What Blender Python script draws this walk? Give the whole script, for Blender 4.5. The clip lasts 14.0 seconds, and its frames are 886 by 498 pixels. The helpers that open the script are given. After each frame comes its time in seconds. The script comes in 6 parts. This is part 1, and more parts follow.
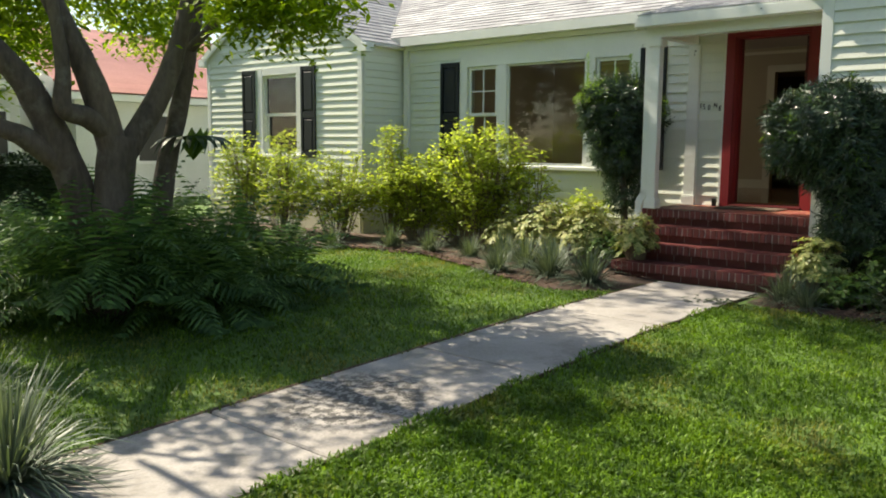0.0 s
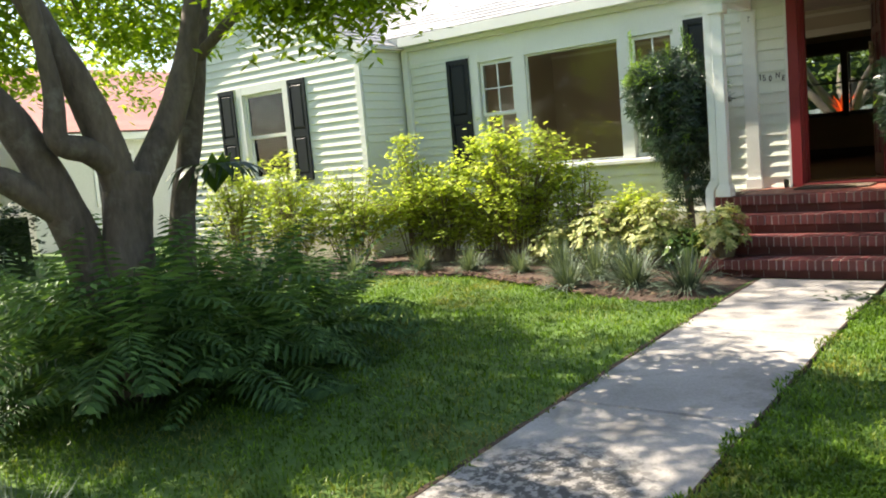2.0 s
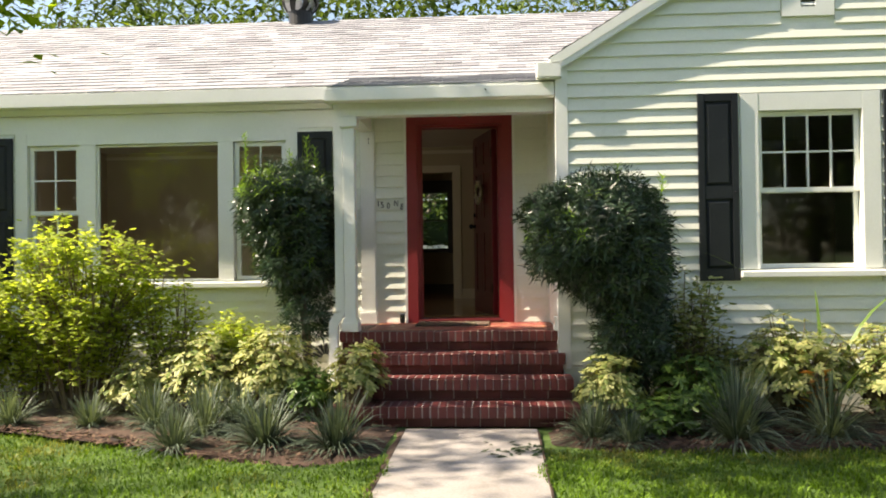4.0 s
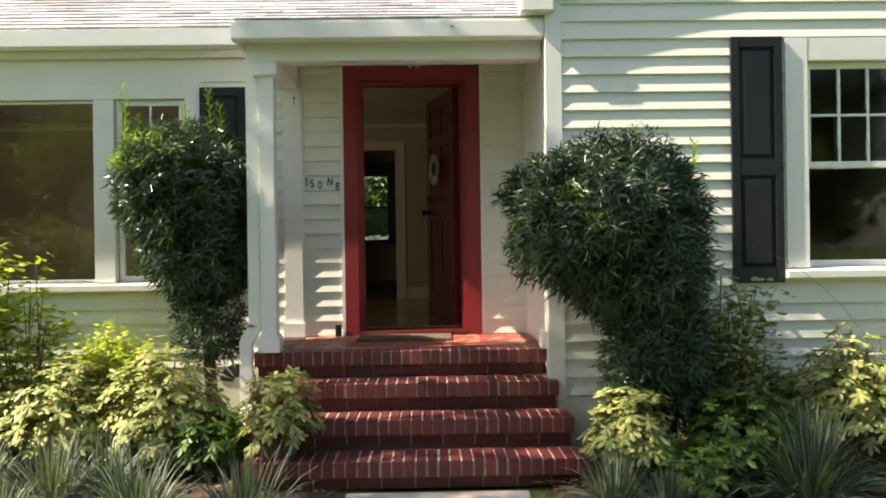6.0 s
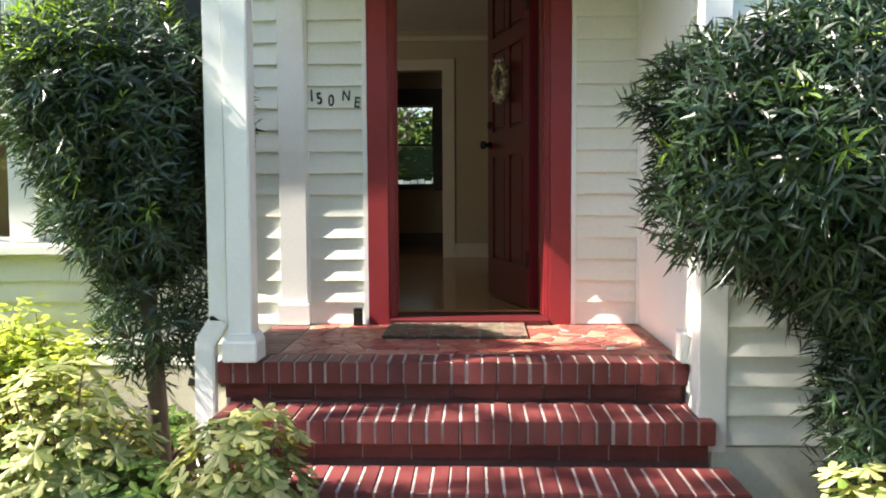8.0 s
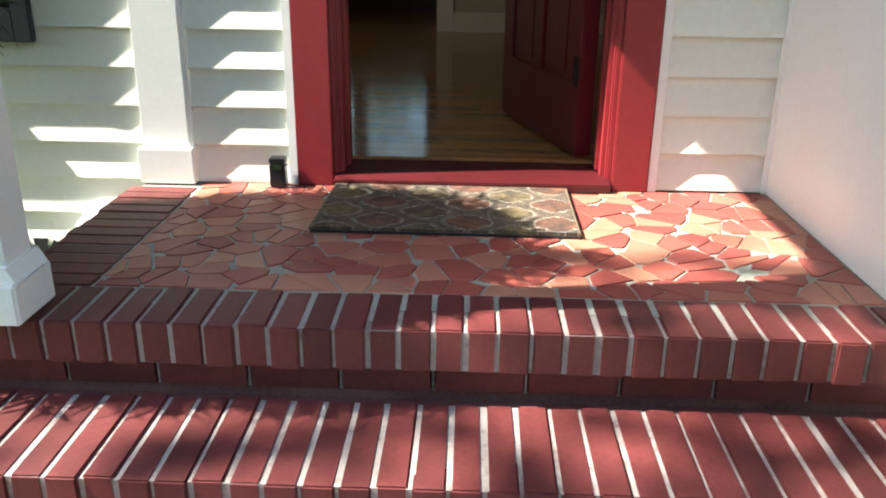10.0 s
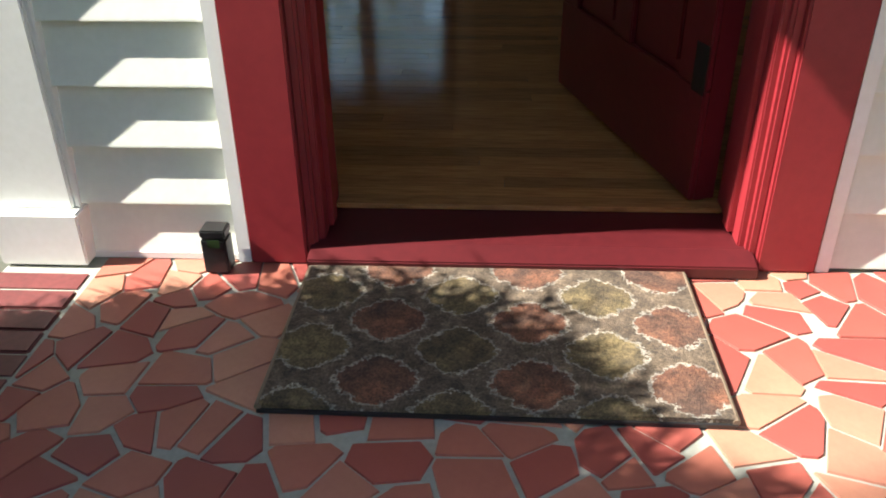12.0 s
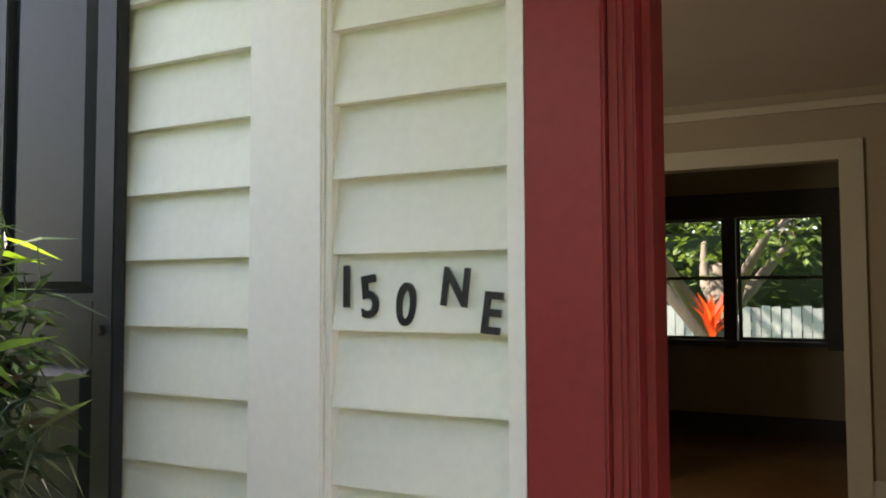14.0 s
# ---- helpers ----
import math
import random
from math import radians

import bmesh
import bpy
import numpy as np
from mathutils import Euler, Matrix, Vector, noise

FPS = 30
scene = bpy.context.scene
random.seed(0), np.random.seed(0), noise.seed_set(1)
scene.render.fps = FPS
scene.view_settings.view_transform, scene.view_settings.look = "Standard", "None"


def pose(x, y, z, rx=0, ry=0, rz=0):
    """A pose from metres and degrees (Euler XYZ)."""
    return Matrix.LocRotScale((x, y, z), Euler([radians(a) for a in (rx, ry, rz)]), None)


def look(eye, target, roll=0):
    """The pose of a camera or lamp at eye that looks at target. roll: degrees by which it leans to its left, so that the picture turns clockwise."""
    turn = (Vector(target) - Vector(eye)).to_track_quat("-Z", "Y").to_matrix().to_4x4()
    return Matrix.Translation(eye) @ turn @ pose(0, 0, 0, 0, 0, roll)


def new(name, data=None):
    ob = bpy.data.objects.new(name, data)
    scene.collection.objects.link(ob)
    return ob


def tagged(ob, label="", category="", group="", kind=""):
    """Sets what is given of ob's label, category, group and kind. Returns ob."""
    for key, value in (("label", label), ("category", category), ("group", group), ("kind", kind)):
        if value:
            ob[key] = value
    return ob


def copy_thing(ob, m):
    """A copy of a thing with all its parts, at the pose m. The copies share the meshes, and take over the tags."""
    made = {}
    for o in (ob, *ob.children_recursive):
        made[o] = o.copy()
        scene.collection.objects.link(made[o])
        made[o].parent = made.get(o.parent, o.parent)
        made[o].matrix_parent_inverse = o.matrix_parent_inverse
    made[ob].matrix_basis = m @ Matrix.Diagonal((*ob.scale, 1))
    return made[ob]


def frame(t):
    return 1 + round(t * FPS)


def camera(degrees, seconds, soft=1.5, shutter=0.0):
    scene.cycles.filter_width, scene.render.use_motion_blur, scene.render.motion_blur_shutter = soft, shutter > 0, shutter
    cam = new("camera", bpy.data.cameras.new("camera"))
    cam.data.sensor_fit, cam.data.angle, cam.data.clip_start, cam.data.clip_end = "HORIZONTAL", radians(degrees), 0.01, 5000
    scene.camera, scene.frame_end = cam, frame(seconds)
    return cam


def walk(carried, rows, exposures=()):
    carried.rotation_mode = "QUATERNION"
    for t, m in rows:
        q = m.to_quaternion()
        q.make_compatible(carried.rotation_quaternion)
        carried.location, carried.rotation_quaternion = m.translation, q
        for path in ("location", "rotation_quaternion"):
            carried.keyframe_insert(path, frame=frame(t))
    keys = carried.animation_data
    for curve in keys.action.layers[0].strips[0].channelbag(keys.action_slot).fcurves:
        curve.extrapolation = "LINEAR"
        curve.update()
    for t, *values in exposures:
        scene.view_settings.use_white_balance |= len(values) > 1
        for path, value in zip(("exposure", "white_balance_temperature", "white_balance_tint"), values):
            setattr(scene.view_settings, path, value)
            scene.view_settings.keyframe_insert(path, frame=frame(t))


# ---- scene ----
cam = camera(56.6, 14.0, soft=1.9)
PATH = [
    (0, (3.644, -10.211, 1.439), (2.344, -8.711, 1.193), 0.5),
    (0.2, (3.501, -10.142, 1.413), (2.093, -8.754, 1.115), 0.4),
    (0.5, (3.318, -10.182, 1.443), (1.963, -8.754, 1.088), -0.6),
    (1, (2.876, -10.122, 1.414), (1.637, -8.587, 1.079), -2.3),
    (1.5, (2.359, -10.049, 1.407), (1.085, -8.531, 1.133), -4.7),
    (2, (1.956, -9.845, 1.419), (0.742, -8.272, 1.196), -5.1),
    (2.5, (1.433, -9.643, 1.399), (0.447, -7.911, 1.231), -5.3),
    (3, (1.006, -9.428, 1.379), (0.404, -7.524, 1.256), -3.1),
    (3.5, (0.642, -9.077, 1.386), (0.355, -7.097, 1.412), -0.6),
    (6, (0.124, -6.777, 1.43), (0.16, -4.778, 1.429), -0.8),
    (6.5, (0.078, -6.188, 1.452), (0.129, -4.189, 1.428), -0.6),
    (7, (0.059, -5.632, 1.475), (0.093, -3.633, 1.409), -0.9),
    (7.5, (0.052, -5.095, 1.471), (0.036, -3.096, 1.41), -0.6),
    (8, (0.024, -4.553, 1.445), (-0.05, -2.558, 1.313), -0.3),
    (8.5, (0.014, -4.011, 1.446), (-0.076, -2.028, 1.202), 0.3),
    (11, (-0.03, -1.853, 1.488), (-0.081, -0.048, 0.629), 0.9),
    (11.5, (-0.053, -1.611, 1.484), (-0.2, 0.208, 0.665), 0.2),
    (12, (-0.092, -1.419, 1.573), (-0.189, 0.313, 0.58), -0.6),
    (12.5, (-0.102, -1.324, 1.625), (-0.458, 0.363, 0.612), -0.6),
    (13, (-0.043, -1.209, 1.74), (-0.9, 0.373, 0.867), -2.1),
    (13.5, (-0.034, -1.161, 1.901), (-1.095, 0.504, 1.582), -1.6),
    (14, (-0.131, -1.064, 1.985), (-1.059, 0.704, 2.091), -0.2),
]
walk(cam, [(t, look(eye, target, roll)) for t, eye, target, roll in PATH],
     exposures=[(0.0, 1.15, 7350, 7), (0.6, 1.44, 7250, 7), (1.5, 1.76, 7150, 9), (2.5, 1.84, 7250, 11), (3.5, 1.48, 7650, 13), (6.3, 1.54, 7450, 15), (7.2, 1.95, 7050, 16), (8.5, 2.38, 6550, 16), (11.0, 2.10, 6350, 5), (12.0, 1.93, 6350, 11), (13.0, 1.90, 6600, 16), (13.5, 2.50, 7000, 18), (14.0, 2.70, 7400, 20)])

# ---- light ----
SUN_DIR = Vector((-0.95, -0.124, 1.0))
world = bpy.data.worlds.new("world")
scene.world = world
world.use_nodes = True
sky = world.node_tree.nodes.new("ShaderNodeTexSky")
sky.sky_type, sky.sun_disc = "NISHITA", False
sky.sun_elevation, sky.sun_rotation = radians(46.2), radians(264)
world.node_tree.links.new(sky.outputs[0], world.node_tree.nodes["Background"].inputs[0])
world.node_tree.nodes["Background"].inputs[1].default_value = 0.10
sun = new("sun", bpy.data.lights.new("sun", "SUN"))
sun.data.energy, sun.data.angle, sun.data.color = 5.0, radians(0.5), (1.0, 0.94, 0.84)
sun.matrix_world = look(SUN_DIR * 20, (0, 0, 0))

pane = new("window_daylight", bpy.data.lights.new("window_daylight", "AREA"))
pane.data.shape, pane.data.size, pane.data.size_y = "RECTANGLE", 1.25, 1.25
pane.data.energy, pane.data.color = 4.5, (0.92, 0.97, 1.0)
pane.matrix_world = pose(-3.3, 0.30, 2.05, 90, 0, 180) @ pose(0, 0, 0, 180, 0, 0)


# ---- materials ----
def tree_of(name):
    m = bpy.data.materials.new(name)
    m.use_nodes = True
    nt = m.node_tree
    return m, nt, nt.nodes["Principled BSDF"], nt.nodes["Material Output"]


def noise_node(nt, scale, detail=4.0, rough=0.55, stretch=(1, 1, 1)):
    co = nt.nodes.new("ShaderNodeTexCoord")
    mp = nt.nodes.new("ShaderNodeMapping")
    mp.inputs["Scale"].default_value = stretch
    nt.links.new(co.outputs["Object"], mp.inputs["Vector"])
    n = nt.nodes.new("ShaderNodeTexNoise")
    n.inputs["Scale"].default_value, n.inputs["Detail"].default_value, n.inputs["Roughness"].default_value = scale, detail, rough
    nt.links.new(mp.outputs["Vector"], n.inputs["Vector"])
    return n.outputs["Fac"]


def ramp(nt, fac, stops):
    r = nt.nodes.new("ShaderNodeValToRGB")
    els = r.color_ramp.elements
    while len(els) < len(stops):
        els.new(0.5)
    for e, (p, c) in zip(els, stops):
        e.position, e.color = p, (*c, 1)
    nt.links.new(fac, r.inputs[0])
    return r.outputs[0]


def mixed(nt, fac, a, b, mode="MIX"):
    x = nt.nodes.new("ShaderNodeMix")
    x.data_type, x.blend_type = "RGBA", mode
    for s, v in ((x.inputs[0], fac), (x.inputs[6], a), (x.inputs[7], b)):
        if isinstance(v, (int, float)):
            s.default_value = v
        elif isinstance(v, tuple):
            s.default_value = (*v, 1)
        else:
            nt.links.new(v, s)
    return x.outputs[2]


def sums(nt, op, a, b=0.0):
    x = nt.nodes.new("ShaderNodeMath")
    x.operation = op
    for s, v in zip(x.inputs, (a, b)):
        if isinstance(v, (int, float)):
            s.default_value = v
        else:
            nt.links.new(v, s)
    return x.outputs[0]


def bump(nt, bsdf, height, strength, distance=0.01):
    b = nt.nodes.new("ShaderNodeBump")
    b.inputs["Strength"].default_value, b.inputs["Distance"].default_value = strength, distance
    nt.links.new(height, b.inputs["Height"])
    nt.links.new(b.outputs[0], bsdf.inputs["Normal"])


def surface(name, c1, c2, rough=0.7, big=1.5, fine=40, bumps=0.15, depth=0.004, metal=0.0, rand=0.0, island=0.0,
            stain=None, stretch=(1, 1, 1), spec=0.5):
    """A plain surface: two colours mixed at a large and a small scale, fine relief, an even change from piece to piece."""
    m, nt, bsdf, _ = tree_of(name)
    large, small = noise_node(nt, big, 5, 0.6, stretch), noise_node(nt, fine, 4, 0.6, stretch)
    fac = sums(nt, "ADD", sums(nt, "MULTIPLY", large, 0.6), sums(nt, "MULTIPLY", small, 0.4))
    col = ramp(nt, fac, [(0.36, c1), (0.64, c2)])
    if stain:
        spots = ramp(nt, noise_node(nt, stain[0], 6, 0.7), [(stain[1], (0, 0, 0)), (stain[1] + 0.12, (1, 1, 1))])
        col = mixed(nt, sums(nt, "MULTIPLY", spots, stain[3]), col, stain[2])
    if rand:
        oi = nt.nodes.new("ShaderNodeObjectInfo")
        col = mixed(nt, 1.0, col, ramp(nt, oi.outputs["Random"], [(0, (1 - rand,) * 3), (1, (1 + rand * 0.6,) * 3)]), "MULTIPLY")
    if island:
        g = nt.nodes.new("ShaderNodeNewGeometry")
        col = mixed(nt, 1.0, col, ramp(nt, g.outputs["Random Per Island"], [(0, (1 - island,) * 3), (1, (1 + island * 0.6,) * 3)]), "MULTIPLY")
    nt.links.new(col, bsdf.inputs["Base Color"])
    bsdf.inputs["Roughness"].default_value, bsdf.inputs["Metallic"].default_value = rough, metal
    bsdf.inputs["Specular IOR Level"].default_value = spec
    if bumps:
        bump(nt, bsdf, fac, bumps, depth)
    return m


def leaf(name, dark, light, glow=0.35, rough=0.5, spec=0.3, dry=None):
    """Foliage: the tone changes from leaf to leaf, light shines through a little."""
    m, nt, bsdf, out = tree_of(name)
    g = nt.nodes.new("ShaderNodeNewGeometry")
    col = ramp(nt, g.outputs["Random Per Island"], [(0, dark), (0.75, light), (1, tuple(min(1, v * 1.25) for v in light))])
    col = mixed(nt, sums(nt, "MULTIPLY", noise_node(nt, 2.0, 3), 0.5), col, tuple(v * 0.75 for v in dark))
    if dry:
        bare = sums(nt, "ADD", noise_node(nt, 0.9, 5, 0.6), sums(nt, "MULTIPLY", g.outputs["Random Per Island"], 0.18))
        col = mixed(nt, sums(nt, "MULTIPLY", ramp(nt, bare, [(0.63, (0, 0, 0)), (0.80, (1, 1, 1))]), 0.75), col, dry)
        col = mixed(nt, 1.0, col, ramp(nt, noise_node(nt, 5.5, 4, 0.65), [(0.38, (0.50, 0.58, 0.55)), (0.60, (1.1, 1.1, 1.05))]), "MULTIPLY")
    nt.links.new(col, bsdf.inputs["Base Color"])
    bsdf.inputs["Roughness"].default_value, bsdf.inputs["Specular IOR Level"].default_value = rough, spec
    tl = nt.nodes.new("ShaderNodeBsdfTranslucent")
    nt.links.new(mixed(nt, 1.0, col, (1.0, 1.0, 0.45), "MULTIPLY"), tl.inputs[0])
    mx = nt.nodes.new("ShaderNodeMixShader")
    mx.inputs[0].default_value = glow
    nt.links.new(bsdf.outputs[0], mx.inputs[1])
    nt.links.new(tl.outputs[0], mx.inputs[2])
    nt.links.new(mx.outputs[0], out.inputs[0])
    return m


def choice(name, colours, rough=0.6, fine=60, bumps=0.2, island=False, spec=0.4):
    """Pieces that each take one of a few colours."""
    m, nt, bsdf, _ = tree_of(name)
    g = nt.nodes.new("ShaderNodeNewGeometry" if island else "ShaderNodeObjectInfo")
    n = len(colours)
    r = nt.nodes.new("ShaderNodeValToRGB")
    r.color_ramp.interpolation = "CONSTANT"
    els = r.color_ramp.elements
    while len(els) < n:
        els.new(0.5)
    for i, (e, c) in enumerate(zip(els, colours)):
        e.position, e.color = i / n, (*c, 1)
    nt.links.new(g.outputs["Random Per Island" if island else "Random"], r.inputs[0])
    small = noise_node(nt, fine, 5, 0.65)
    big = noise_node(nt, 3, 4)
    col = mixed(nt, sums(nt, "MULTIPLY", small, 0.45), r.outputs[0], tuple(v * 0.72 for v in colours[0]))
    col = mixed(nt, 1.0, col, ramp(nt, big, [(0.3, (0.82,) * 3), (0.7, (1.1,) * 3)]), "MULTIPLY")
    nt.links.new(col, bsdf.inputs["Base Color"])
    bsdf.inputs["Roughness"].default_value, bsdf.inputs["Specular IOR Level"].default_value = rough, spec
    bump(nt, bsdf, small, bumps, 0.002)
    return m


def glass(name, tint=(0.9, 0.93, 0.92)):
    m, nt, bsdf, out = tree_of(name)
    nt.nodes.remove(bsdf)
    tr, gl = nt.nodes.new("ShaderNodeBsdfTransparent"), nt.nodes.new("ShaderNodeBsdfGlossy")
    tr.inputs[0].default_value, gl.inputs[0].default_value, gl.inputs["Roughness"].default_value = (*tint, 1), (1, 1, 1, 1), 0.03
    fr, mx = nt.nodes.new("ShaderNodeFresnel"), nt.nodes.new("ShaderNodeMixShader")
    fr.inputs[0].default_value = 1.45
    nt.links.new(fr.outputs[0], mx.inputs[0])
    nt.links.new(tr.outputs[0], mx.inputs[1])
    nt.links.new(gl.outputs[0], mx.inputs[2])
    nt.links.new(mx.outputs[0], out.inputs[0])
    return m


def mat_pattern():
    """Woven door mat: rows of lobed medallions with pale outlines on brown."""
    m, nt, bsdf, _ = tree_of("woven_mat")
    co = nt.nodes.new("ShaderNodeTexCoord")
    sep = nt.nodes.new("ShaderNodeSeparateXYZ")
    nt.links.new(co.outputs["Object"], sep.inputs[0])

    def lobes(px, py, sx, sy):
        u = sums(nt, "SUBTRACT", sums(nt, "FRACT", sums(nt, "ADD", sums(nt, "DIVIDE", sep.outputs[0], px), sx)), 0.5)
        v = sums(nt, "SUBTRACT", sums(nt, "FRACT", sums(nt, "ADD", sums(nt, "DIVIDE", sep.outputs[1], py), sy)), 0.5)
        u, v = sums(nt, "ABSOLUTE", sums(nt, "MULTIPLY", u, px)), sums(nt, "ABSOLUTE", sums(nt, "MULTIPLY", v, py))
        d1 = sums(nt, "SQRT", sums(nt, "ADD", sums(nt, "POWER", sums(nt, "SUBTRACT", u, 0.026), 2), sums(nt, "POWER", v, 2)))
        d2 = sums(nt, "SQRT", sums(nt, "ADD", sums(nt, "POWER", u, 2), sums(nt, "POWER", sums(nt, "SUBTRACT", v, 0.022), 2)))
        return sums(nt, "MINIMUM", d1, d2)

    a, b = lobes(0.25, 0.17, 0.25, 0.4), lobes(0.25, 0.17, 0.75, 0.9)
    soft = sums(nt, "MULTIPLY", sums(nt, "SUBTRACT", noise_node(nt, 70, 5, 0.7), 0.5), 0.05)
    a, b = sums(nt, "ADD", a, soft), sums(nt, "ADD", b, soft)
    weave = noise_node(nt, 260, 3, 0.7)
    brown = ramp(nt, noise_node(nt, 30, 4), [(0.3, (0.075, 0.056, 0.040)), (0.7, (0.17, 0.132, 0.095))])
    blotch = noise_node(nt, 14, 4)
    red = ramp(nt, blotch, [(0.38, (0.092, 0.052, 0.037)), (0.66, (0.20, 0.088, 0.052))])
    gold = ramp(nt, blotch, [(0.38, (0.090, 0.070, 0.042)), (0.66, (0.19, 0.148, 0.072))])
    pale = (0.31, 0.29, 0.25)
    col = brown
    for d, fill in ((a, red), (b, gold)):
        col = mixed(nt, sums(nt, "LESS_THAN", d, 0.044), col, pale)
        col = mixed(nt, sums(nt, "LESS_THAN", d, 0.039), col, fill)
    col = mixed(nt, 1.0, col, ramp(nt, weave, [(0.3, (0.35,) * 3), (0.7, (1.5,) * 3)]), "MULTIPLY")
    col = mixed(nt, 1.0, col, ramp(nt, noise_node(nt, 45, 5, 0.7), [(0.35, (0.55,) * 3), (0.65, (1.3, 1.25, 1.15))]), "MULTIPLY")
    nt.links.new(col, bsdf.inputs["Base Color"])
    bsdf.inputs["Roughness"].default_value = 0.95
    bump(nt, bsdf, weave, 0.8, 0.004)
    return m


def board_floor():
    """Narrow varnished oak boards, glossy, running across the room."""
    m, nt, bsdf, _ = tree_of("varnished_oak")
    oi = nt.nodes.new("ShaderNodeObjectInfo")
    grain = noise_node(nt, 9, 6, 0.65, (1, 14, 1))
    col = ramp(nt, grain, [(0.3, (0.24, 0.10, 0.030)), (0.7, (0.46, 0.23, 0.085))])
    col = mixed(nt, 1.0, col, ramp(nt, oi.outputs["Random"], [(0, (0.7,) * 3), (1, (1.2, 1.15, 1.1))]), "MULTIPLY")
    nt.links.new(col, bsdf.inputs["Base Color"])
    bsdf.inputs["Roughness"].default_value = 0.11
    bump(nt, bsdf, noise_node(nt, 5, 3, 0.5, (1, 6, 1)), 0.12, 0.003)
    return m


def shingle():
    m, nt, bsdf, _ = tree_of("asphalt_shingle")
    g = nt.nodes.new("ShaderNodeNewGeometry")
    base = ramp(nt, g.outputs["Random Per Island"], [(0, (0.25, 0.25, 0.265)), (0.5, (0.33, 0.335, 0.35)), (1, (0.43, 0.435, 0.45))])
    grit = noise_node(nt, 220, 3, 0.7)
    col = mixed(nt, 1.0, base, ramp(nt, grit, [(0.3, (0.75,) * 3), (0.7, (1.15,) * 3)]), "MULTIPLY")
    col = mixed(nt, 1.0, col, ramp(nt, noise_node(nt, 0.7, 4), [(0.3, (0.86,) * 3), (0.7, (1.05,) * 3)]), "MULTIPLY")
    nt.links.new(col, bsdf.inputs["Base Color"])
    bsdf.inputs["Roughness"].default_value = 0.9
    bump(nt, bsdf, grit, 0.5, 0.003)
    return m


PAINT = surface("house_paint", (0.70, 0.72, 0.63), (0.78, 0.80, 0.71), 0.55, 1.2, 55, 0.10, 0.002, rand=0.05,
                stain=(5, 0.62, (0.50, 0.52, 0.42), 0.25))
TRIM = surface("white_trim_paint", (0.76, 0.77, 0.72), (0.83, 0.84, 0.80), 0.36, 1.5, 60, 0.08, 0.002,
               stain=(7, 0.64, (0.55, 0.54, 0.47), 0.25))
STUCCO = surface("stucco", (0.56, 0.55, 0.44), (0.68, 0.67, 0.55), 0.85, 2, 50, 0.5, 0.006, stain=(3, 0.55, (0.36, 0.36, 0.27), 0.6))
RED = surface("dark_red_paint", (0.21, 0.016, 0.022), (0.27, 0.024, 0.030), 0.42, 1.5, 45, 0.10, 0.002, stain=(16, 0.68, (0.16, 0.01, 0.012), 0.4))
DOOR_RED = surface("deep_red_door_paint", (0.085, 0.006, 0.010), (0.13, 0.010, 0.016), 0.3, 1.5, 45, 0.06, 0.002)
SILL = surface("maroon_sill_paint", (0.055, 0.006, 0.008), (0.083, 0.009, 0.011), 0.4, 2, 45, 0.08, 0.002, stain=(12, 0.62, (0.06, 0.02, 0.02), 0.4))
BLACK = surface("black_shutter_paint", (0.014, 0.017, 0.020), (0.022, 0.026, 0.029), 0.42, 2, 60, 0.08, 0.002, spec=0.28, stain=(9, 0.62, (0.05, 0.055, 0.05), 0.3))
SHINGLE = shingle()
BRICK = surface("painted_red_brick", (0.090, 0.018, 0.018), (0.165, 0.037, 0.034), 0.52, 6, 70, 0.35, 0.003, rand=0.28,
                stain=(26, 0.60, (0.050, 0.013, 0.013), 0.5))
MORTAR = surface("pale_mortar", (0.25, 0.255, 0.21), (0.36, 0.36, 0.305), 0.9, 5, 90, 0.5, 0.003, stain=(8, 0.6, (0.22, 0.24, 0.18), 0.5))
STEP_MORTAR = surface("worn_step_mortar", (0.28, 0.23, 0.205), (0.41, 0.36, 0.325), 0.9, 5, 90, 0.5, 0.003, stain=(16, 0.52, (0.14, 0.06, 0.055), 0.6))
DARK_MORTAR = surface("shaded_mortar", (0.10, 0.04, 0.035), (0.20, 0.10, 0.085), 0.9, 5, 90, 0.5, 0.003)
SHARD = choice("broken_clay_tile", [(0.31, 0.078, 0.060), (0.42, 0.150, 0.100), (0.27, 0.064, 0.054), (0.47, 0.205, 0.135),
                                    (0.35, 0.092, 0.068), (0.30, 0.072, 0.058), (0.49, 0.235, 0.15)], 0.46, 55, 0.18, spec=0.32)
MAT = mat_pattern()
CONCRETE = surface("weathered_concrete", (0.225, 0.205, 0.185), (0.36, 0.335, 0.31), 0.9, 1.3, 60, 0.45, 0.004, rand=0.08,
                   stain=(2.2, 0.52, (0.17, 0.155, 0.135), 0.75))


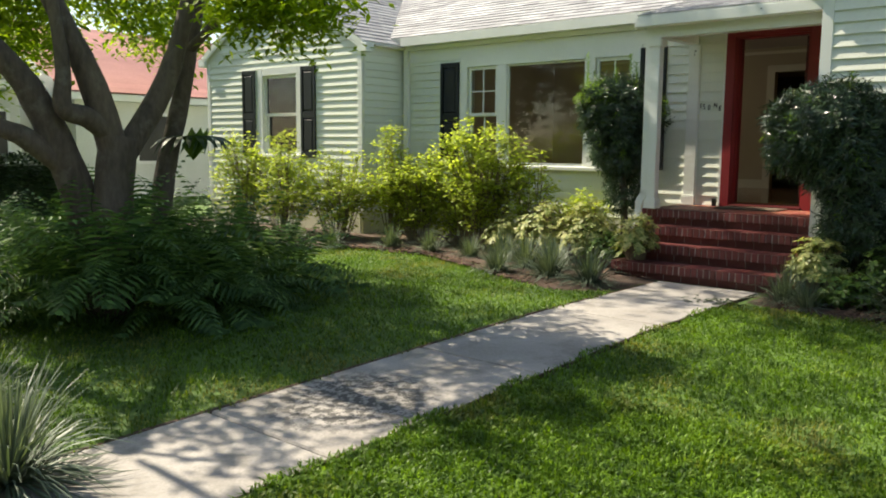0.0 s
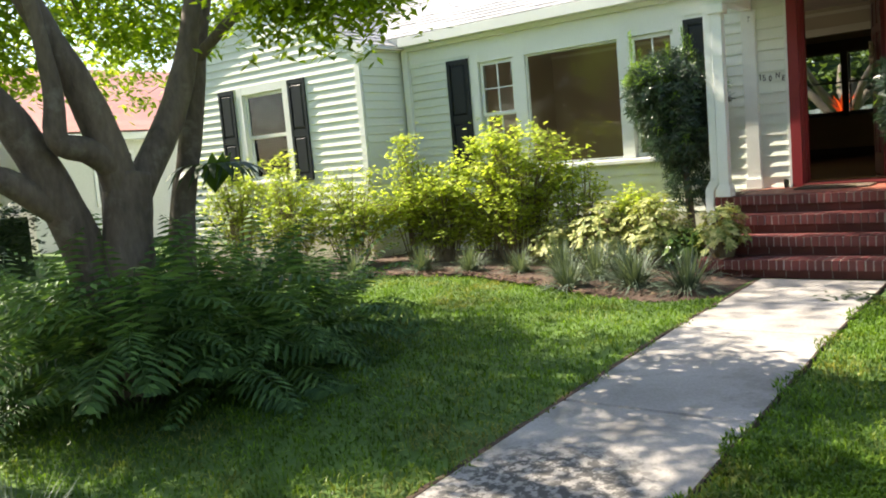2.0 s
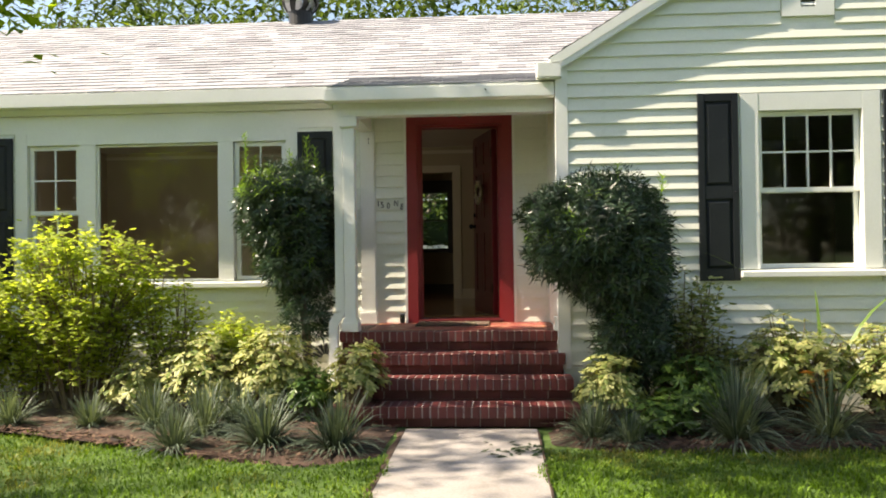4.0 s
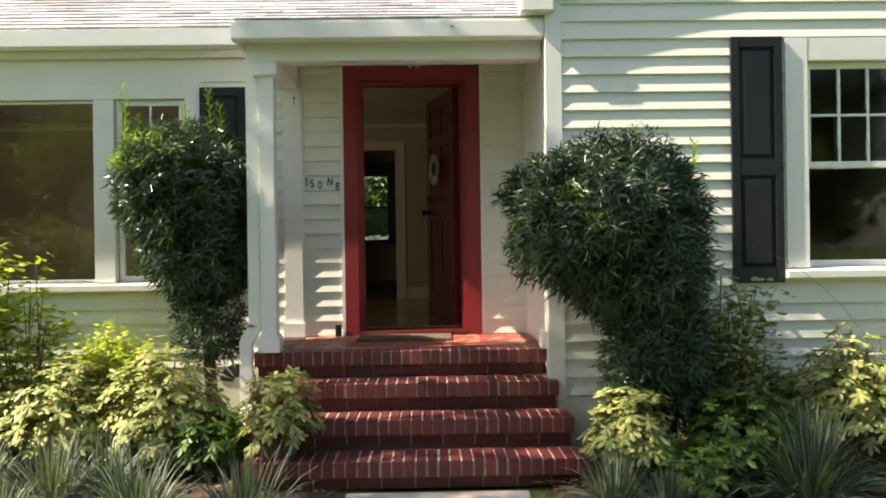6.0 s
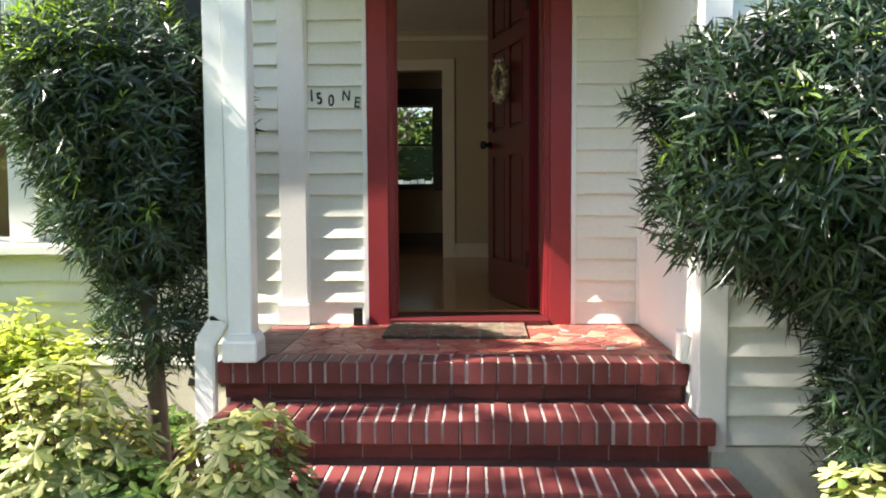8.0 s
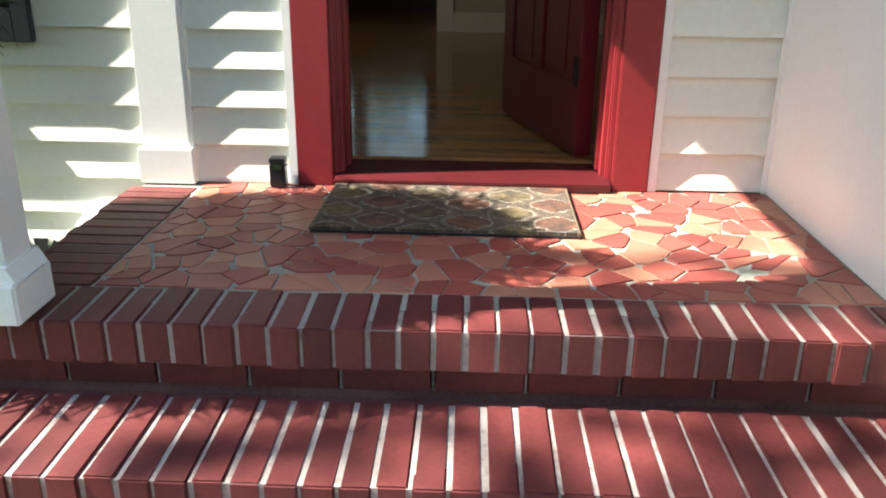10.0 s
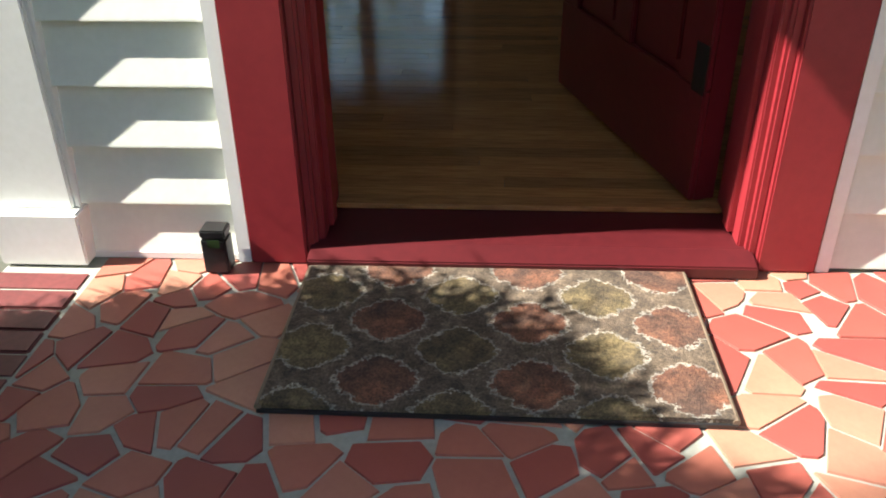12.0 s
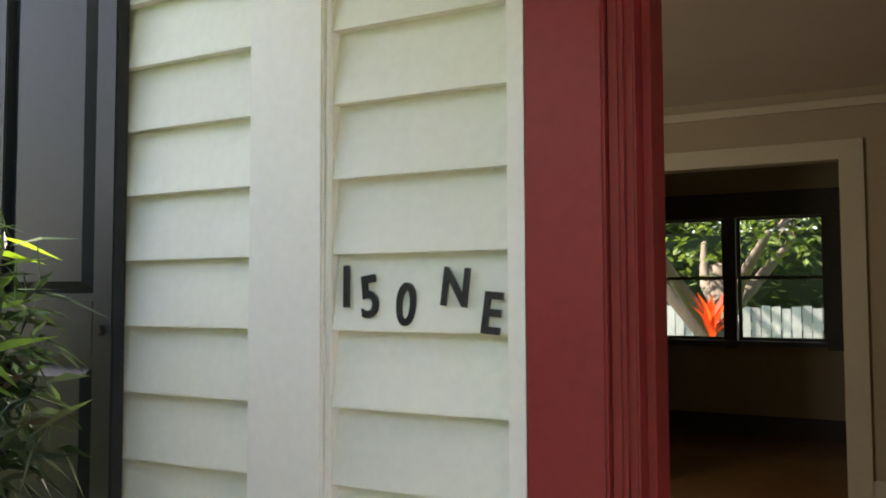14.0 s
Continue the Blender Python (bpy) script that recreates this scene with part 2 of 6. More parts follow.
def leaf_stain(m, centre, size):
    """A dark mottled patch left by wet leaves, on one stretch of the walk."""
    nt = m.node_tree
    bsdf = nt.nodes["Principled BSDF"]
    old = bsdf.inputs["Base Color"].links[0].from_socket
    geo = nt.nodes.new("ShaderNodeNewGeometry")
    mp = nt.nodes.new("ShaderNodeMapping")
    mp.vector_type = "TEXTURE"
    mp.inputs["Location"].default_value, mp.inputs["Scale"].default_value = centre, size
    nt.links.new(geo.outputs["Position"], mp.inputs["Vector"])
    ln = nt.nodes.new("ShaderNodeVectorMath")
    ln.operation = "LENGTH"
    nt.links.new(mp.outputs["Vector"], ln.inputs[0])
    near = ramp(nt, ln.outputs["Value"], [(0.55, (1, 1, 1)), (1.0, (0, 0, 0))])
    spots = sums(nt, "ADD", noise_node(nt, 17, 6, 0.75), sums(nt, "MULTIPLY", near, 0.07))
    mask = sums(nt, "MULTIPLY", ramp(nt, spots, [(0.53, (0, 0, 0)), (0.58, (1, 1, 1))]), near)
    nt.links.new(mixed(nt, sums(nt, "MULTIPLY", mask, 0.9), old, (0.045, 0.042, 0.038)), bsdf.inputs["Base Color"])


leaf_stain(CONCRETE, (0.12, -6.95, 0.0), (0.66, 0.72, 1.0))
LAWN = surface("lawn_soil", (0.040, 0.080, 0.012), (0.085, 0.155, 0.024), 0.95, 1.2, 30, 0.6, 0.02, stain=(1.1, 0.70, (0.15, 0.11, 0.07), 0.4))
MULCH = surface("leaf_mulch", (0.030, 0.018, 0.012), (0.095, 0.056, 0.036), 0.95, 4, 60, 0.9, 0.02)
CHIP = choice("bark_chip", [(0.08, 0.042, 0.027), (0.15, 0.08, 0.05), (0.06, 0.034, 0.024), (0.22, 0.14, 0.09)], 0.9, 70, 0.3, True)
BARK = surface("smooth_grey_bark", (0.055, 0.040, 0.030), (0.155, 0.118, 0.090), 0.85, 3, 26, 0.7, 0.02, stretch=(1, 1, 0.35), stain=(5, 0.56, (0.21, 0.185, 0.15), 0.5))
TWIG = surface("brown_twig", (0.13, 0.095, 0.062), (0.25, 0.19, 0.125), 0.85, 6, 50, 0.4, 0.004)
GRASS = leaf("grass_blade", (0.072, 0.145, 0.013), (0.20, 0.335, 0.034), 0.45, 0.5, dry=(0.30, 0.24, 0.09))
FERN = leaf("sword_fern_frond", (0.032, 0.080, 0.024), (0.15, 0.265, 0.080), 0.38, 0.5, 0.2)
MAPLE = leaf("tree_leaf", (0.15, 0.26, 0.018), (0.40, 0.52, 0.045), 0.64, 0.45)
ROSE = leaf("shrub_leaf", (0.28, 0.38, 0.055), (0.60, 0.68, 0.16), 0.62, 0.5)
PODO = leaf("podocarpus_leaf", (0.011, 0.028, 0.012), (0.052, 0.100, 0.041), 0.18, 0.28, 0.55)
PODO_NEW = leaf("young_podocarpus_leaf", (0.14, 0.26, 0.035), (0.28, 0.44, 0.065), 0.42, 0.4)
SCHEF = leaf("variegated_leaf", (0.13, 0.21, 0.04), (0.60, 0.58, 0.25), 0.35, 0.4)
SCHEF_DARK = leaf("green_umbrella_leaf", (0.045, 0.105, 0.022), (0.17, 0.27, 0.055), 0.3, 0.35)
LIRIOPE = leaf("striped_border_grass", (0.052, 0.082, 0.050), (0.20, 0.25, 0.185), 0.30, 0.5)
CROTON = leaf("orange_croton_leaf", (0.32, 0.12, 0.03), (0.55, 0.30, 0.06), 0.35, 0.4)
REDLEAF = leaf("red_cordyline_leaf", (0.50, 0.04, 0.02), (0.75, 0.10, 0.04), 0.5, 0.4)
FARLEAF = leaf("far_tree_leaf", (0.045, 0.085, 0.020), (0.14, 0.20, 0.055), 0.4, 0.6)
HEDGE = leaf("hedge_leaf", (0.012, 0.030, 0.010), (0.035, 0.070, 0.020), 0.25, 0.5)
GLASS = glass("window_glass")
WOOD_FLOOR = board_floor()
TAN = surface("tan_wall_paint", (0.40, 0.31, 0.20), (0.44, 0.345, 0.225), 0.8, 1, 50, 0.1, 0.002)
CEIL = surface("cream_ceiling_paint", (0.62, 0.56, 0.46), (0.68, 0.62, 0.52), 0.85, 1, 50, 0.1, 0.002)
BROWN_TRIM = surface("dark_brown_trim", (0.045, 0.030, 0.022), (0.075, 0.050, 0.036), 0.45, 2, 50, 0.1, 0.002)
CREAM_TRIM = surface("cream_interior_trim", (0.56, 0.47, 0.33), (0.62, 0.53, 0.38), 0.5, 2, 50, 0.08, 0.002)
METAL = surface("galvanised_metal", (0.33, 0.34, 0.35), (0.48, 0.49, 0.50), 0.4, 4, 60, 0.1, 0.002, metal=0.8)
BLACK_METAL = surface("black_iron", (0.015, 0.015, 0.015), (0.03, 0.03, 0.03), 0.5, 5, 60, 0.15, 0.002, metal=0.4)
PLASTIC = surface("black_plastic", (0.012, 0.012, 0.013), (0.025, 0.025, 0.026), 0.3, 5, 60, 0.05, 0.001)
WHITE_VINYL = surface("white_vinyl", (0.78, 0.78, 0.77), (0.84, 0.84, 0.83), 0.35, 2, 60, 0.04, 0.001, stain=(5, 0.66, (0.55, 0.55, 0.5), 0.2))
SIGN_RED = surface("red_sign_face", (0.40, 0.018, 0.020), (0.45, 0.024, 0.026), 0.35, 2, 50, 0.02, 0.001)
SIGN_BLACK = surface("black_sign_face", (0.015, 0.015, 0.017), (0.025, 0.025, 0.027), 0.35, 2, 50, 0.02, 0.001)
PINK_ROOF = surface("faded_red_roof", (0.36, 0.15, 0.14), (0.48, 0.22, 0.20), 0.85, 0.6, 20, 0.4, 0.02, island=0.15)
FAR_WALL = surface("far_white_siding", (0.66, 0.66, 0.62), (0.76, 0.76, 0.72), 0.7, 0.8, 20, 0.1, 0.004)
DARK = surface("dark_opening", (0.012, 0.012, 0.012), (0.022, 0.022, 0.022), 0.5, 2, 30, 0.05, 0.002)
PETAL = surface("cream_flower", (0.58, 0.52, 0.40), (0.72, 0.66, 0.54), 0.8, 9, 60, 0.2, 0.003, island=0.25)
BLIND = surface("white_blind_slat", (0.72, 0.72, 0.69), (0.80, 0.80, 0.77), 0.5, 2, 50, 0.03, 0.001)
SKY_PANE = glass("back_window_glass", (0.95, 0.96, 0.95))
LAMP_GLASS = surface("frosted_lamp_glass", (0.60, 0.57, 0.50), (0.68, 0.65, 0.58), 0.35, 4, 50, 0.05, 0.001)


# ---- building helpers ----
class Geo:
    """Collects vertices and faces of one mesh."""

    def __init__(self):
        self.v, self.f = [], []

    def add(self, verts, faces):
        n = len(self.v)
        self.v += [tuple(p) for p in verts]
        self.f += [tuple(i + n for i in f) for f in faces]
        return self

    def box(self, a, b):
        (x0, y0, z0), (x1, y1, z1) = a, b
        return self.add([(x0, y0, z0), (x1, y0, z0), (x1, y1, z0), (x0, y1, z0), (x0, y0, z1), (x1, y0, z1), (x1, y1, z1), (x0, y1, z1)],
                        [(3, 2, 1, 0), (4, 5, 6, 7), (0, 1, 5, 4), (1, 2, 6, 5), (2, 3, 7, 6), (3, 0, 4, 7)])

    def prism(self, outline, a, b, axis):
        """An outline in the two other axes, drawn from a to b along the axis (0, 1 or 2)."""
        n = len(outline)
        def at(p, t):
            q = list(p)
            q.insert(axis, t)
            return tuple(q)
        vs = [at(p, a) for p in outline] + [at(p, b) for p in outline]
        fs = [tuple(range(n))[::-1], tuple(range(n, 2 * n))] + [(i, (i + 1) % n, n + (i + 1) % n, n + i) for i in range(n)]
        return self.add(vs, fs)

    def tube(self, pts, radii, n=8, cap=True):
        pts = [Vector(p) for p in pts]
        rings, up = [], Vector((0.13, 0.31, 0.94))
        for i, p in enumerate(pts):
            d = (pts[min(i + 1, len(pts) - 1)] - pts[max(i - 1, 0)]).normalized()
            u = d.cross(up)
            u = u.normalized() if u.length > 1e-3 else d.orthogonal().normalized()
            w = d.cross(u)
            rings.append([p + (u * math.cos(2 * math.pi * k / n) + w * math.sin(2 * math.pi * k / n)) * radii[i] for k in range(n)])
        vs = [q for r in rings for q in r]
        fs = [(i * n + k, i * n + (k + 1) % n, (i + 1) * n + (k + 1) % n, (i + 1) * n + k) for i in range(len(pts) - 1) for k in range(n)]
        if cap:
            fs += [tuple(range(n))[::-1], tuple(range((len(pts) - 1) * n, len(pts) * n))]
        return self.add(vs, fs)

    def blade(self, p, d, side, length, width, bend=0.0):
        """One leaf: a rhomb, folded a little, that droops by bend."""
        p, d, side = Vector(p), Vector(d).normalized(), Vector(side)
        side = side - d * side.dot(d)
        side = side.normalized() if side.length > 1e-4 else d.orthogonal().normalized()
        m = p + d * length * 0.45
        tip = p + d * length + Vector((0, 0, -bend * length))
        return self.add([p, m + side * width / 2, tip, m - side * width / 2], [(0, 1, 2, 3)])

    def leaflet(self, p, d, side, length, width, bend=0.0):
        """One rounded leaf, widest past its middle, folded along the rib."""
        p, d, side = Vector(p), Vector(d).normalized(), Vector(side)
        side = side - d * side.dot(d)
        side = side.normalized() if side.length > 1e-4 else d.orthogonal().normalized()
        up = side.cross(d) * width * 0.16
        drop = Vector((0, 0, -bend * length))
        a, b, tip = p + d * length * 0.30 + drop * 0.2, p + d * length * 0.72 + drop * 0.6, p + d * length + drop
        return self.add([p, a + side * width * 0.34 + up, b + side * width * 0.5 + up, tip, b - side * width * 0.5 + up, a - side * width * 0.34 + up],
                        [(0, 1, 2, 3), (0, 3, 4, 5)])

    def strap(self, pts, widths, side):
        """A long leaf along points, with a width at each."""
        side = Vector(side).normalized()
        vs, n = [], len(pts)
        for p, w in zip(pts, widths):
            vs += [Vector(p) + side * w / 2, Vector(p) - side * w / 2]
        return self.add(vs, [(2 * i, 2 * i + 1, 2 * i + 3, 2 * i + 2) for i in range(n - 1)])


def mesh(name, geo, smooth=False, bevel=0.0):
    me = bpy.data.meshes.new(name)
    me.from_pydata(geo.v, [], geo.f)
    if bevel:
        bm = bmesh.new()
        bm.from_mesh(me)
        bmesh.ops.bevel(bm, geom=bm.edges[:], offset=bevel, segments=2, affect="EDGES", clamp_overlap=True)
        bm.to_mesh(me)
        bm.free()
    if smooth:
        me.polygons.foreach_set("use_smooth", [True] * len(me.polygons))
    me.update()
    return me


def thing(name, geo, material, label="", category="", group="", kind="", smooth=False, bevel=0.0):
    me = mesh(name, geo, smooth, bevel)
    me.materials.append(material)
    return tagged(new(name, me), label, category, group, kind)


def holder(name, at, label, category, group="", kind=""):
    ob = new(name)
    ob.location = at
    ob.empty_display_size = 0.1
    return tagged(ob, label, category, group, kind)


def part(name, geo, material, parent, label="", smooth=False, bevel=0.0, data=None):
    """One mesh under a thing or under a part; the geometry is in the world's place."""
    me = data
    if me is None:
        me = mesh(name, geo, smooth, bevel)
        me.materials.append(material)
    ob = new(name, me)
    ob.parent = parent
    if parent.parent is None:
        ob.matrix_parent_inverse = Matrix.Translation(-Vector(parent.location))
    return tagged(ob, label)


def piece(name, data, at, parent, turn=0.0):
    """One of many alike pieces on shared mesh data."""
    ob = new(name, data)
    ob.parent = parent
    ob.location = at
    ob.rotation_euler = (0, 0, turn)
    return ob


def struct(name, geo, material, label, smooth=False, bevel=0.0, category="structure"):
    return thing(name, geo, material, label, category, "", "structure", smooth, bevel)


rng = random.Random(7)
PORCH = 0.72
LAP = 0.12


def ground_z(y):
    return max(-0.16, min(0.0, 0.030 * (y + 4.4)))


# ---- ground ----
def build_ground():
    xs = [-400, -120, -50, -30, -20] + [i * 0.5 for i in range(-28, 22)] + [14, 20, 40, 120, 400]
    ys = [-400, -120, -50, -25] + [i * 0.4 for i in range(-40, 2)] + [4, 8, 16, 30, 60, 150, 400]
    g = Geo()
    vs = [(x, y, ground_z(y) + (0.012 * noise.noise((x * 1.3, y * 1.3, 0)) if -14 < x < 11 and -16 < y < -2.9 else 0) - (0.02 if abs(x - 0.16) < 0.6 else 0)) for y in ys for x in xs]
    n = len(xs)
    fs = [(j * n + i, j * n + i + 1, (j + 1) * n + i + 1, (j + 1) * n + i) for j in range(len(ys) - 1) for i in range(n - 1)]
    g.add(vs, fs)
    return struct("ground", g, LAWN, "green lawn ground around the house", smooth=True)


ground = build_ground()


def slab(x0, y0, x1, y1, top0, top1, n=9):
    """A concrete slab with a slightly uneven top and eased edges."""
    g = Geo()
    e = 0.012
    def ring(ins, dz):
        return [(x0 + ins, y0 + ins, top0 + dz), (x1 - ins, y0 + ins, top0 + dz), (x1 - ins, y1 - ins, top1 + dz), (x0 + ins, y1 - ins, top1 + dz)]
    vs = ring(0, -0.09) + ring(0, -e) + ring(e, 0)
    fs = [(i + 4 * k, (i + 1) % 4 + 4 * k, (i + 1) % 4 + 4 * k + 4, i + 4 * k + 4) for k in range(2) for i in range(4)] + [(8, 9, 10, 11)]
    return g.add(vs, fs)


front_walk = struct("front_walk", slab(-0.36, -9.0, 0.68, -1.95, ground_z(-9) - 0.02, -0.02), MULCH, "narrow concrete front walk with dark joints", category="pavement")
ends = [-1.96, -4.07, -5.82, -7.62, -9.0]
for y1, y0 in zip(ends, ends[1:]):
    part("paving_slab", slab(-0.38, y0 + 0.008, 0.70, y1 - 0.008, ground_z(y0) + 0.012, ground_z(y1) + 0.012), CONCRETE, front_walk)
def soil_edge(name, x, wide, seed):
    """A ragged strip of bare dark soil between the walk and the lawn."""
    r = random.Random(seed)
    g = Geo()
    ys = [-8.95 + 0.1 * i for i in range(70)]
    row = []
    for y in ys:
        z, a, b = ground_z(y), x - wide * r.uniform(0.6, 1.2), x + wide * 0.35
        row += [(a, y, z - 0.01), (x - wide * 0.4, y, z + 0.012 + r.uniform(0, 0.006)), (x, y, z + 0.011 + r.uniform(0, 0.005)), (b, y, z - 0.02)]
    g.add(row, [(4 * i + k, 4 * i + k + 1, 4 * i + k + 5, 4 * i + k + 4) for i in range(len(ys) - 1) for k in range(3)])
    struct(name, g, MULCH, "strip of bare dark soil along the walk", category="soil")


soil_edge("soil_edge_west", -0.372, 0.065, 3)
soil_edge("soil_edge_east", 0.705, 0.03, 4)
street_walk = struct("street_walk", slab(-30, -10.75, 30, -9.02, -0.175, -0.165), MORTAR, "public concrete sidewalk along the lawn", category="pavement")
for i in range(-8, 8):
    part("paving_slab", slab(i * 1.6 + 0.008, -10.76, i * 1.6 + 1.592, -9.012, -0.145, -0.135), CONCRETE, street_walk)


def bed(outline, name, label):
    g = Geo()
    c = Vector((sum(p[0] for p in outline) / len(outline), sum(p[1] for p in outline) / len(outline)))
    rings = 5
    vs, n = [], len(outline)
    for r in range(rings):
        k = 1 - r / rings
        for x, y in outline:
            px, py = c.x + (x - c.x) * k, c.y + (y - c.y) * k
            vs.append((px, py, ground_z(py) + (0.0 if r == 0 else 0.035) + 0.02 * noise.noise((px * 3, py * 3, 1))))
    vs.append((c.x, c.y, 0.04))
    fs = [(r * n + i, r * n + (i + 1) % n, (r + 1) * n + (i + 1) % n, (r + 1) * n + i) for r in range(rings - 1) for i in range(n)]
    fs += [((rings - 1) * n + i, (rings - 1) * n + (i + 1) % n, len(vs) - 1) for i in range(n)]
    g.add(vs, fs)
    ob = struct(name, g, MULCH, label, smooth=True, category="ground")
    chips = Geo()
    xs, ys = [p[0] for p in outline], [p[1] for p in outline]
    for _ in range(2600):
        k = math.sqrt(rng.random())
        i = rng.randrange(n)
        t = rng.random()
        ex, ey = (outline[i][j] * (1 - t) + outline[(i + 1) % n][j] * t for j in (0, 1))
        x, y = c.x + (ex - c.x) * k, c.y + (ey - c.y) * k
        a = rng.uniform(0, 6.28)
        d = Vector((math.cos(a), math.sin(a), rng.uniform(-0.1, 0.35)))
        chips.blade((x, y, ground_z(y) + 0.045), d, (-d.y, d.x, rng.uniform(-0.4, 0.4)), rng.uniform(0.03, 0.09), rng.uniform(0.012, 0.03))
    thing("mulch_chips", chips, CHIP, "scattered bark chips and dry leaves", "mulch", kind="stuff")
    return ob


bed([(-0.45, -1.9), (-0.46, -2.9), (-0.9, -3.2), (-1.7, -3.0), (-2.3, -2.5), (-3.4, -2.2), (-4.6, -2.3), (-5.6, -2.9), (-7.4, -3.1), (-10.5, -3.0),
     (-10.8, -0.9), (-6.2, -0.8), (-6.0, 0.1), (-1.0, 0.1), (-1.0, -1.9)], "planting_bed_west", "brown mulched planting bed below the front windows")
bed([(0.78, -1.9), (0.78, -2.5), (1.2, -2.75), (2.4, -2.75), (4.0, -2.7), (7.0, -2.7), (7.0, -1.2), (1.0, -1.2), (1.0, -1.9)],
    "planting_bed_east", "brown mulched planting bed beside the steps")


# ---- house walls ----
def wall_with_openings(name, axis, a, b, z0, z1, y0, y1, holes, material, label, gable=None):
    """A wall along x (axis 0) or y (axis 1) from a to b with rectangular openings right through it."""
    g = Geo()
    cuts = sorted({a, b, *[h[0] for h in holes], *[h[1] for h in holes]})
    cuts = [c for c in cuts if a <= c <= b]
    def blk(u0, u1, w0, w1):
        if w1 - w0 < 1e-4:
            return
        if axis == 0:
            g.box((u0, y0, w0), (u1, y1, w1))
        else:
            g.box((y0, u0, w0), (y1, u1, w1))
    for u0, u1 in zip(cuts, cuts[1:]):
        hs = sorted([h for h in holes if h[0] <= u0 + 1e-6 and h[1] >= u1 - 1e-6], key=lambda h: h[2])
        z = z0
        for h in hs:
            blk(u0, u1, z, h[2])
            z = h[3]
        blk(u0, u1, z, z1)
    if gable:
        mid, top = gable
        g.prism([(a, z1), (b, z1), (mid, top)], y0, y1, 1)
    return struct(name, g, material, label, category="wall")


def board(length, axis, out):
    """A clapboard: thick at its lower edge, thin at the top. out: -1 or 1, the side to which it faces."""
    prof = [(0.0, 0.0), (out * 0.0265, 0.0), (out * 0.0262, 0.004), (out * 0.004, LAP + 0.012), (0.0, LAP + 0.012)]
    g = Geo()
    if axis == 0:
        g.prism(prof, 0, length, 0)
    else:
        g.prism(prof, 0, length, 1)
    return g


BOARDS = {}


def clapboards(wall, axis, a, b, z0, z1, plane, out, holes=(), slope=None):
    """Rows of lapped boards on a wall's face, each row cut at openings and under the rake."""
    z = z0
    while z < z1 - 0.03:
        lo, hi = a, b
        if slope:
            mid, top, grade = slope
            half = (top - (z + LAP * 0.9)) / grade
            lo, hi = max(a, mid - half), min(b, mid + half)
        spans = [(lo, hi)] if hi - lo > 0.05 else []
        for h in holes:
            if h[2] < z + LAP * 0.6 and h[3] > z + LAP * 0.4:
                spans = [s for s0, s1 in spans for s in ((s0, min(s1, h[0])), (max(s0, h[1]), s1)) if s[1] - s[0] > 0.01]
        for s0, s1 in spans:
            key = (axis, out, round(s1 - s0, 3))
            if key not in BOARDS:
                BOARDS[key] = mesh("clapboard", board(s1 - s0, axis, out))
                BOARDS[key].materials.append(PAINT)
            at = (s0, plane, z) if axis == 0 else (plane, s0, z)
            piece("clapboard", BOARDS[key], at, wall)
        z += LAP


FACE = 0.035        # sheathing plane of the main front wall
EAST_X, EAST_Y = 0.955, -1.225
WEST_X, WEST_Y = -6.15, -0.93
door_hole = (-0.43, 0.43, PORCH + 0.0, PORCH + 2.09)
big_window = (-4.74, -1.86, 1.19, 2.69)
main_wall = wall_with_openings("wall_front", 0, -6.15, 1.05, -0.1, 3.2, FACE, 0.20, [door_hole, big_window], PAINT, "pale painted front wall of the house")
clapboards(main_wall, 0, -5.98, -1.06, 0.486, 2.80, FACE, -1, [(-4.89, -1.73, 1.13, 2.84)])
clapboards(main_wall, 0, -0.90, -0.585, 0.726, 2.93, FACE, -1)
clapboards(main_wall, 0, 0.585, EAST_X, 0.726, 2.93, FACE, -1)
part("foundation", Geo().box((-6.1, 0.012, -0.1), (-1.06, FACE - 0.002, 0.475)), STUCCO, main_wall, "stained cream stucco foundation")
part("frieze_board", Geo().box((-5.98, 0.004, 2.822), (-1.10, FACE - 0.002, 3.01)), TRIM, main_wall, bevel=0.003)
part("frieze_board", Geo().box((-5.98, -0.05, 3.014), (-1.10, FACE - 0.002, 3.074)), TRIM, main_wall, bevel=0.004)
part("bottom_trim", Geo().box((-0.90, 0.008, PORCH + 0.002), (-0.588, FACE - 0.018, PORCH + 0.016)), TRIM, main_wall)
part("edge_trim", Geo().box((-0.588, 0.002, PORCH), (-0.562, FACE, 2.95)), TRIM, main_wall)
part("edge_trim", Geo().box((0.562, 0.002, PORCH), (0.588, FACE, 2.95)), TRIM, main_wall)

rwin = (2.71, 3.60, 1.27, 2.67)
east_wall = wall_with_openings("wall_east_wing_front", 0, EAST_X + 0.022, 5.35, -0.1, 3.2, EAST_Y, EAST_Y + 0.17, [rwin], PAINT,
                               "pale painted gable wall of the east wing", gable=(3.155, 4.50))
clapboards(east_wall, 0, EAST_X + 0.085, 5.27, 0.43, 4.4, EAST_Y, -1, [(2.55, 3.76, 1.17, 2.80), (2.92, 3.39, 3.50, 4.05)], slope=(3.155, 4.53, 0.6))
part("foundation", Geo().box((EAST_X + 0.03, EAST_Y - 0.022, -0.1), (5.3, EAST_Y - 0.002, 0.42)), STUCCO, east_wall, "stained cream stucco foundation")
part("corner_board", Geo().box((EAST_X - 0.026, EAST_Y - 0.028, 0.40), (EAST_X + 0.085, EAST_Y, 3.16)), TRIM, east_wall, bevel=0.003)
part("corner_board", Geo().box((5.27, EAST_Y - 0.028, 0.40), (5.37, EAST_Y, 3.16)), TRIM, east_wall, bevel=0.003)
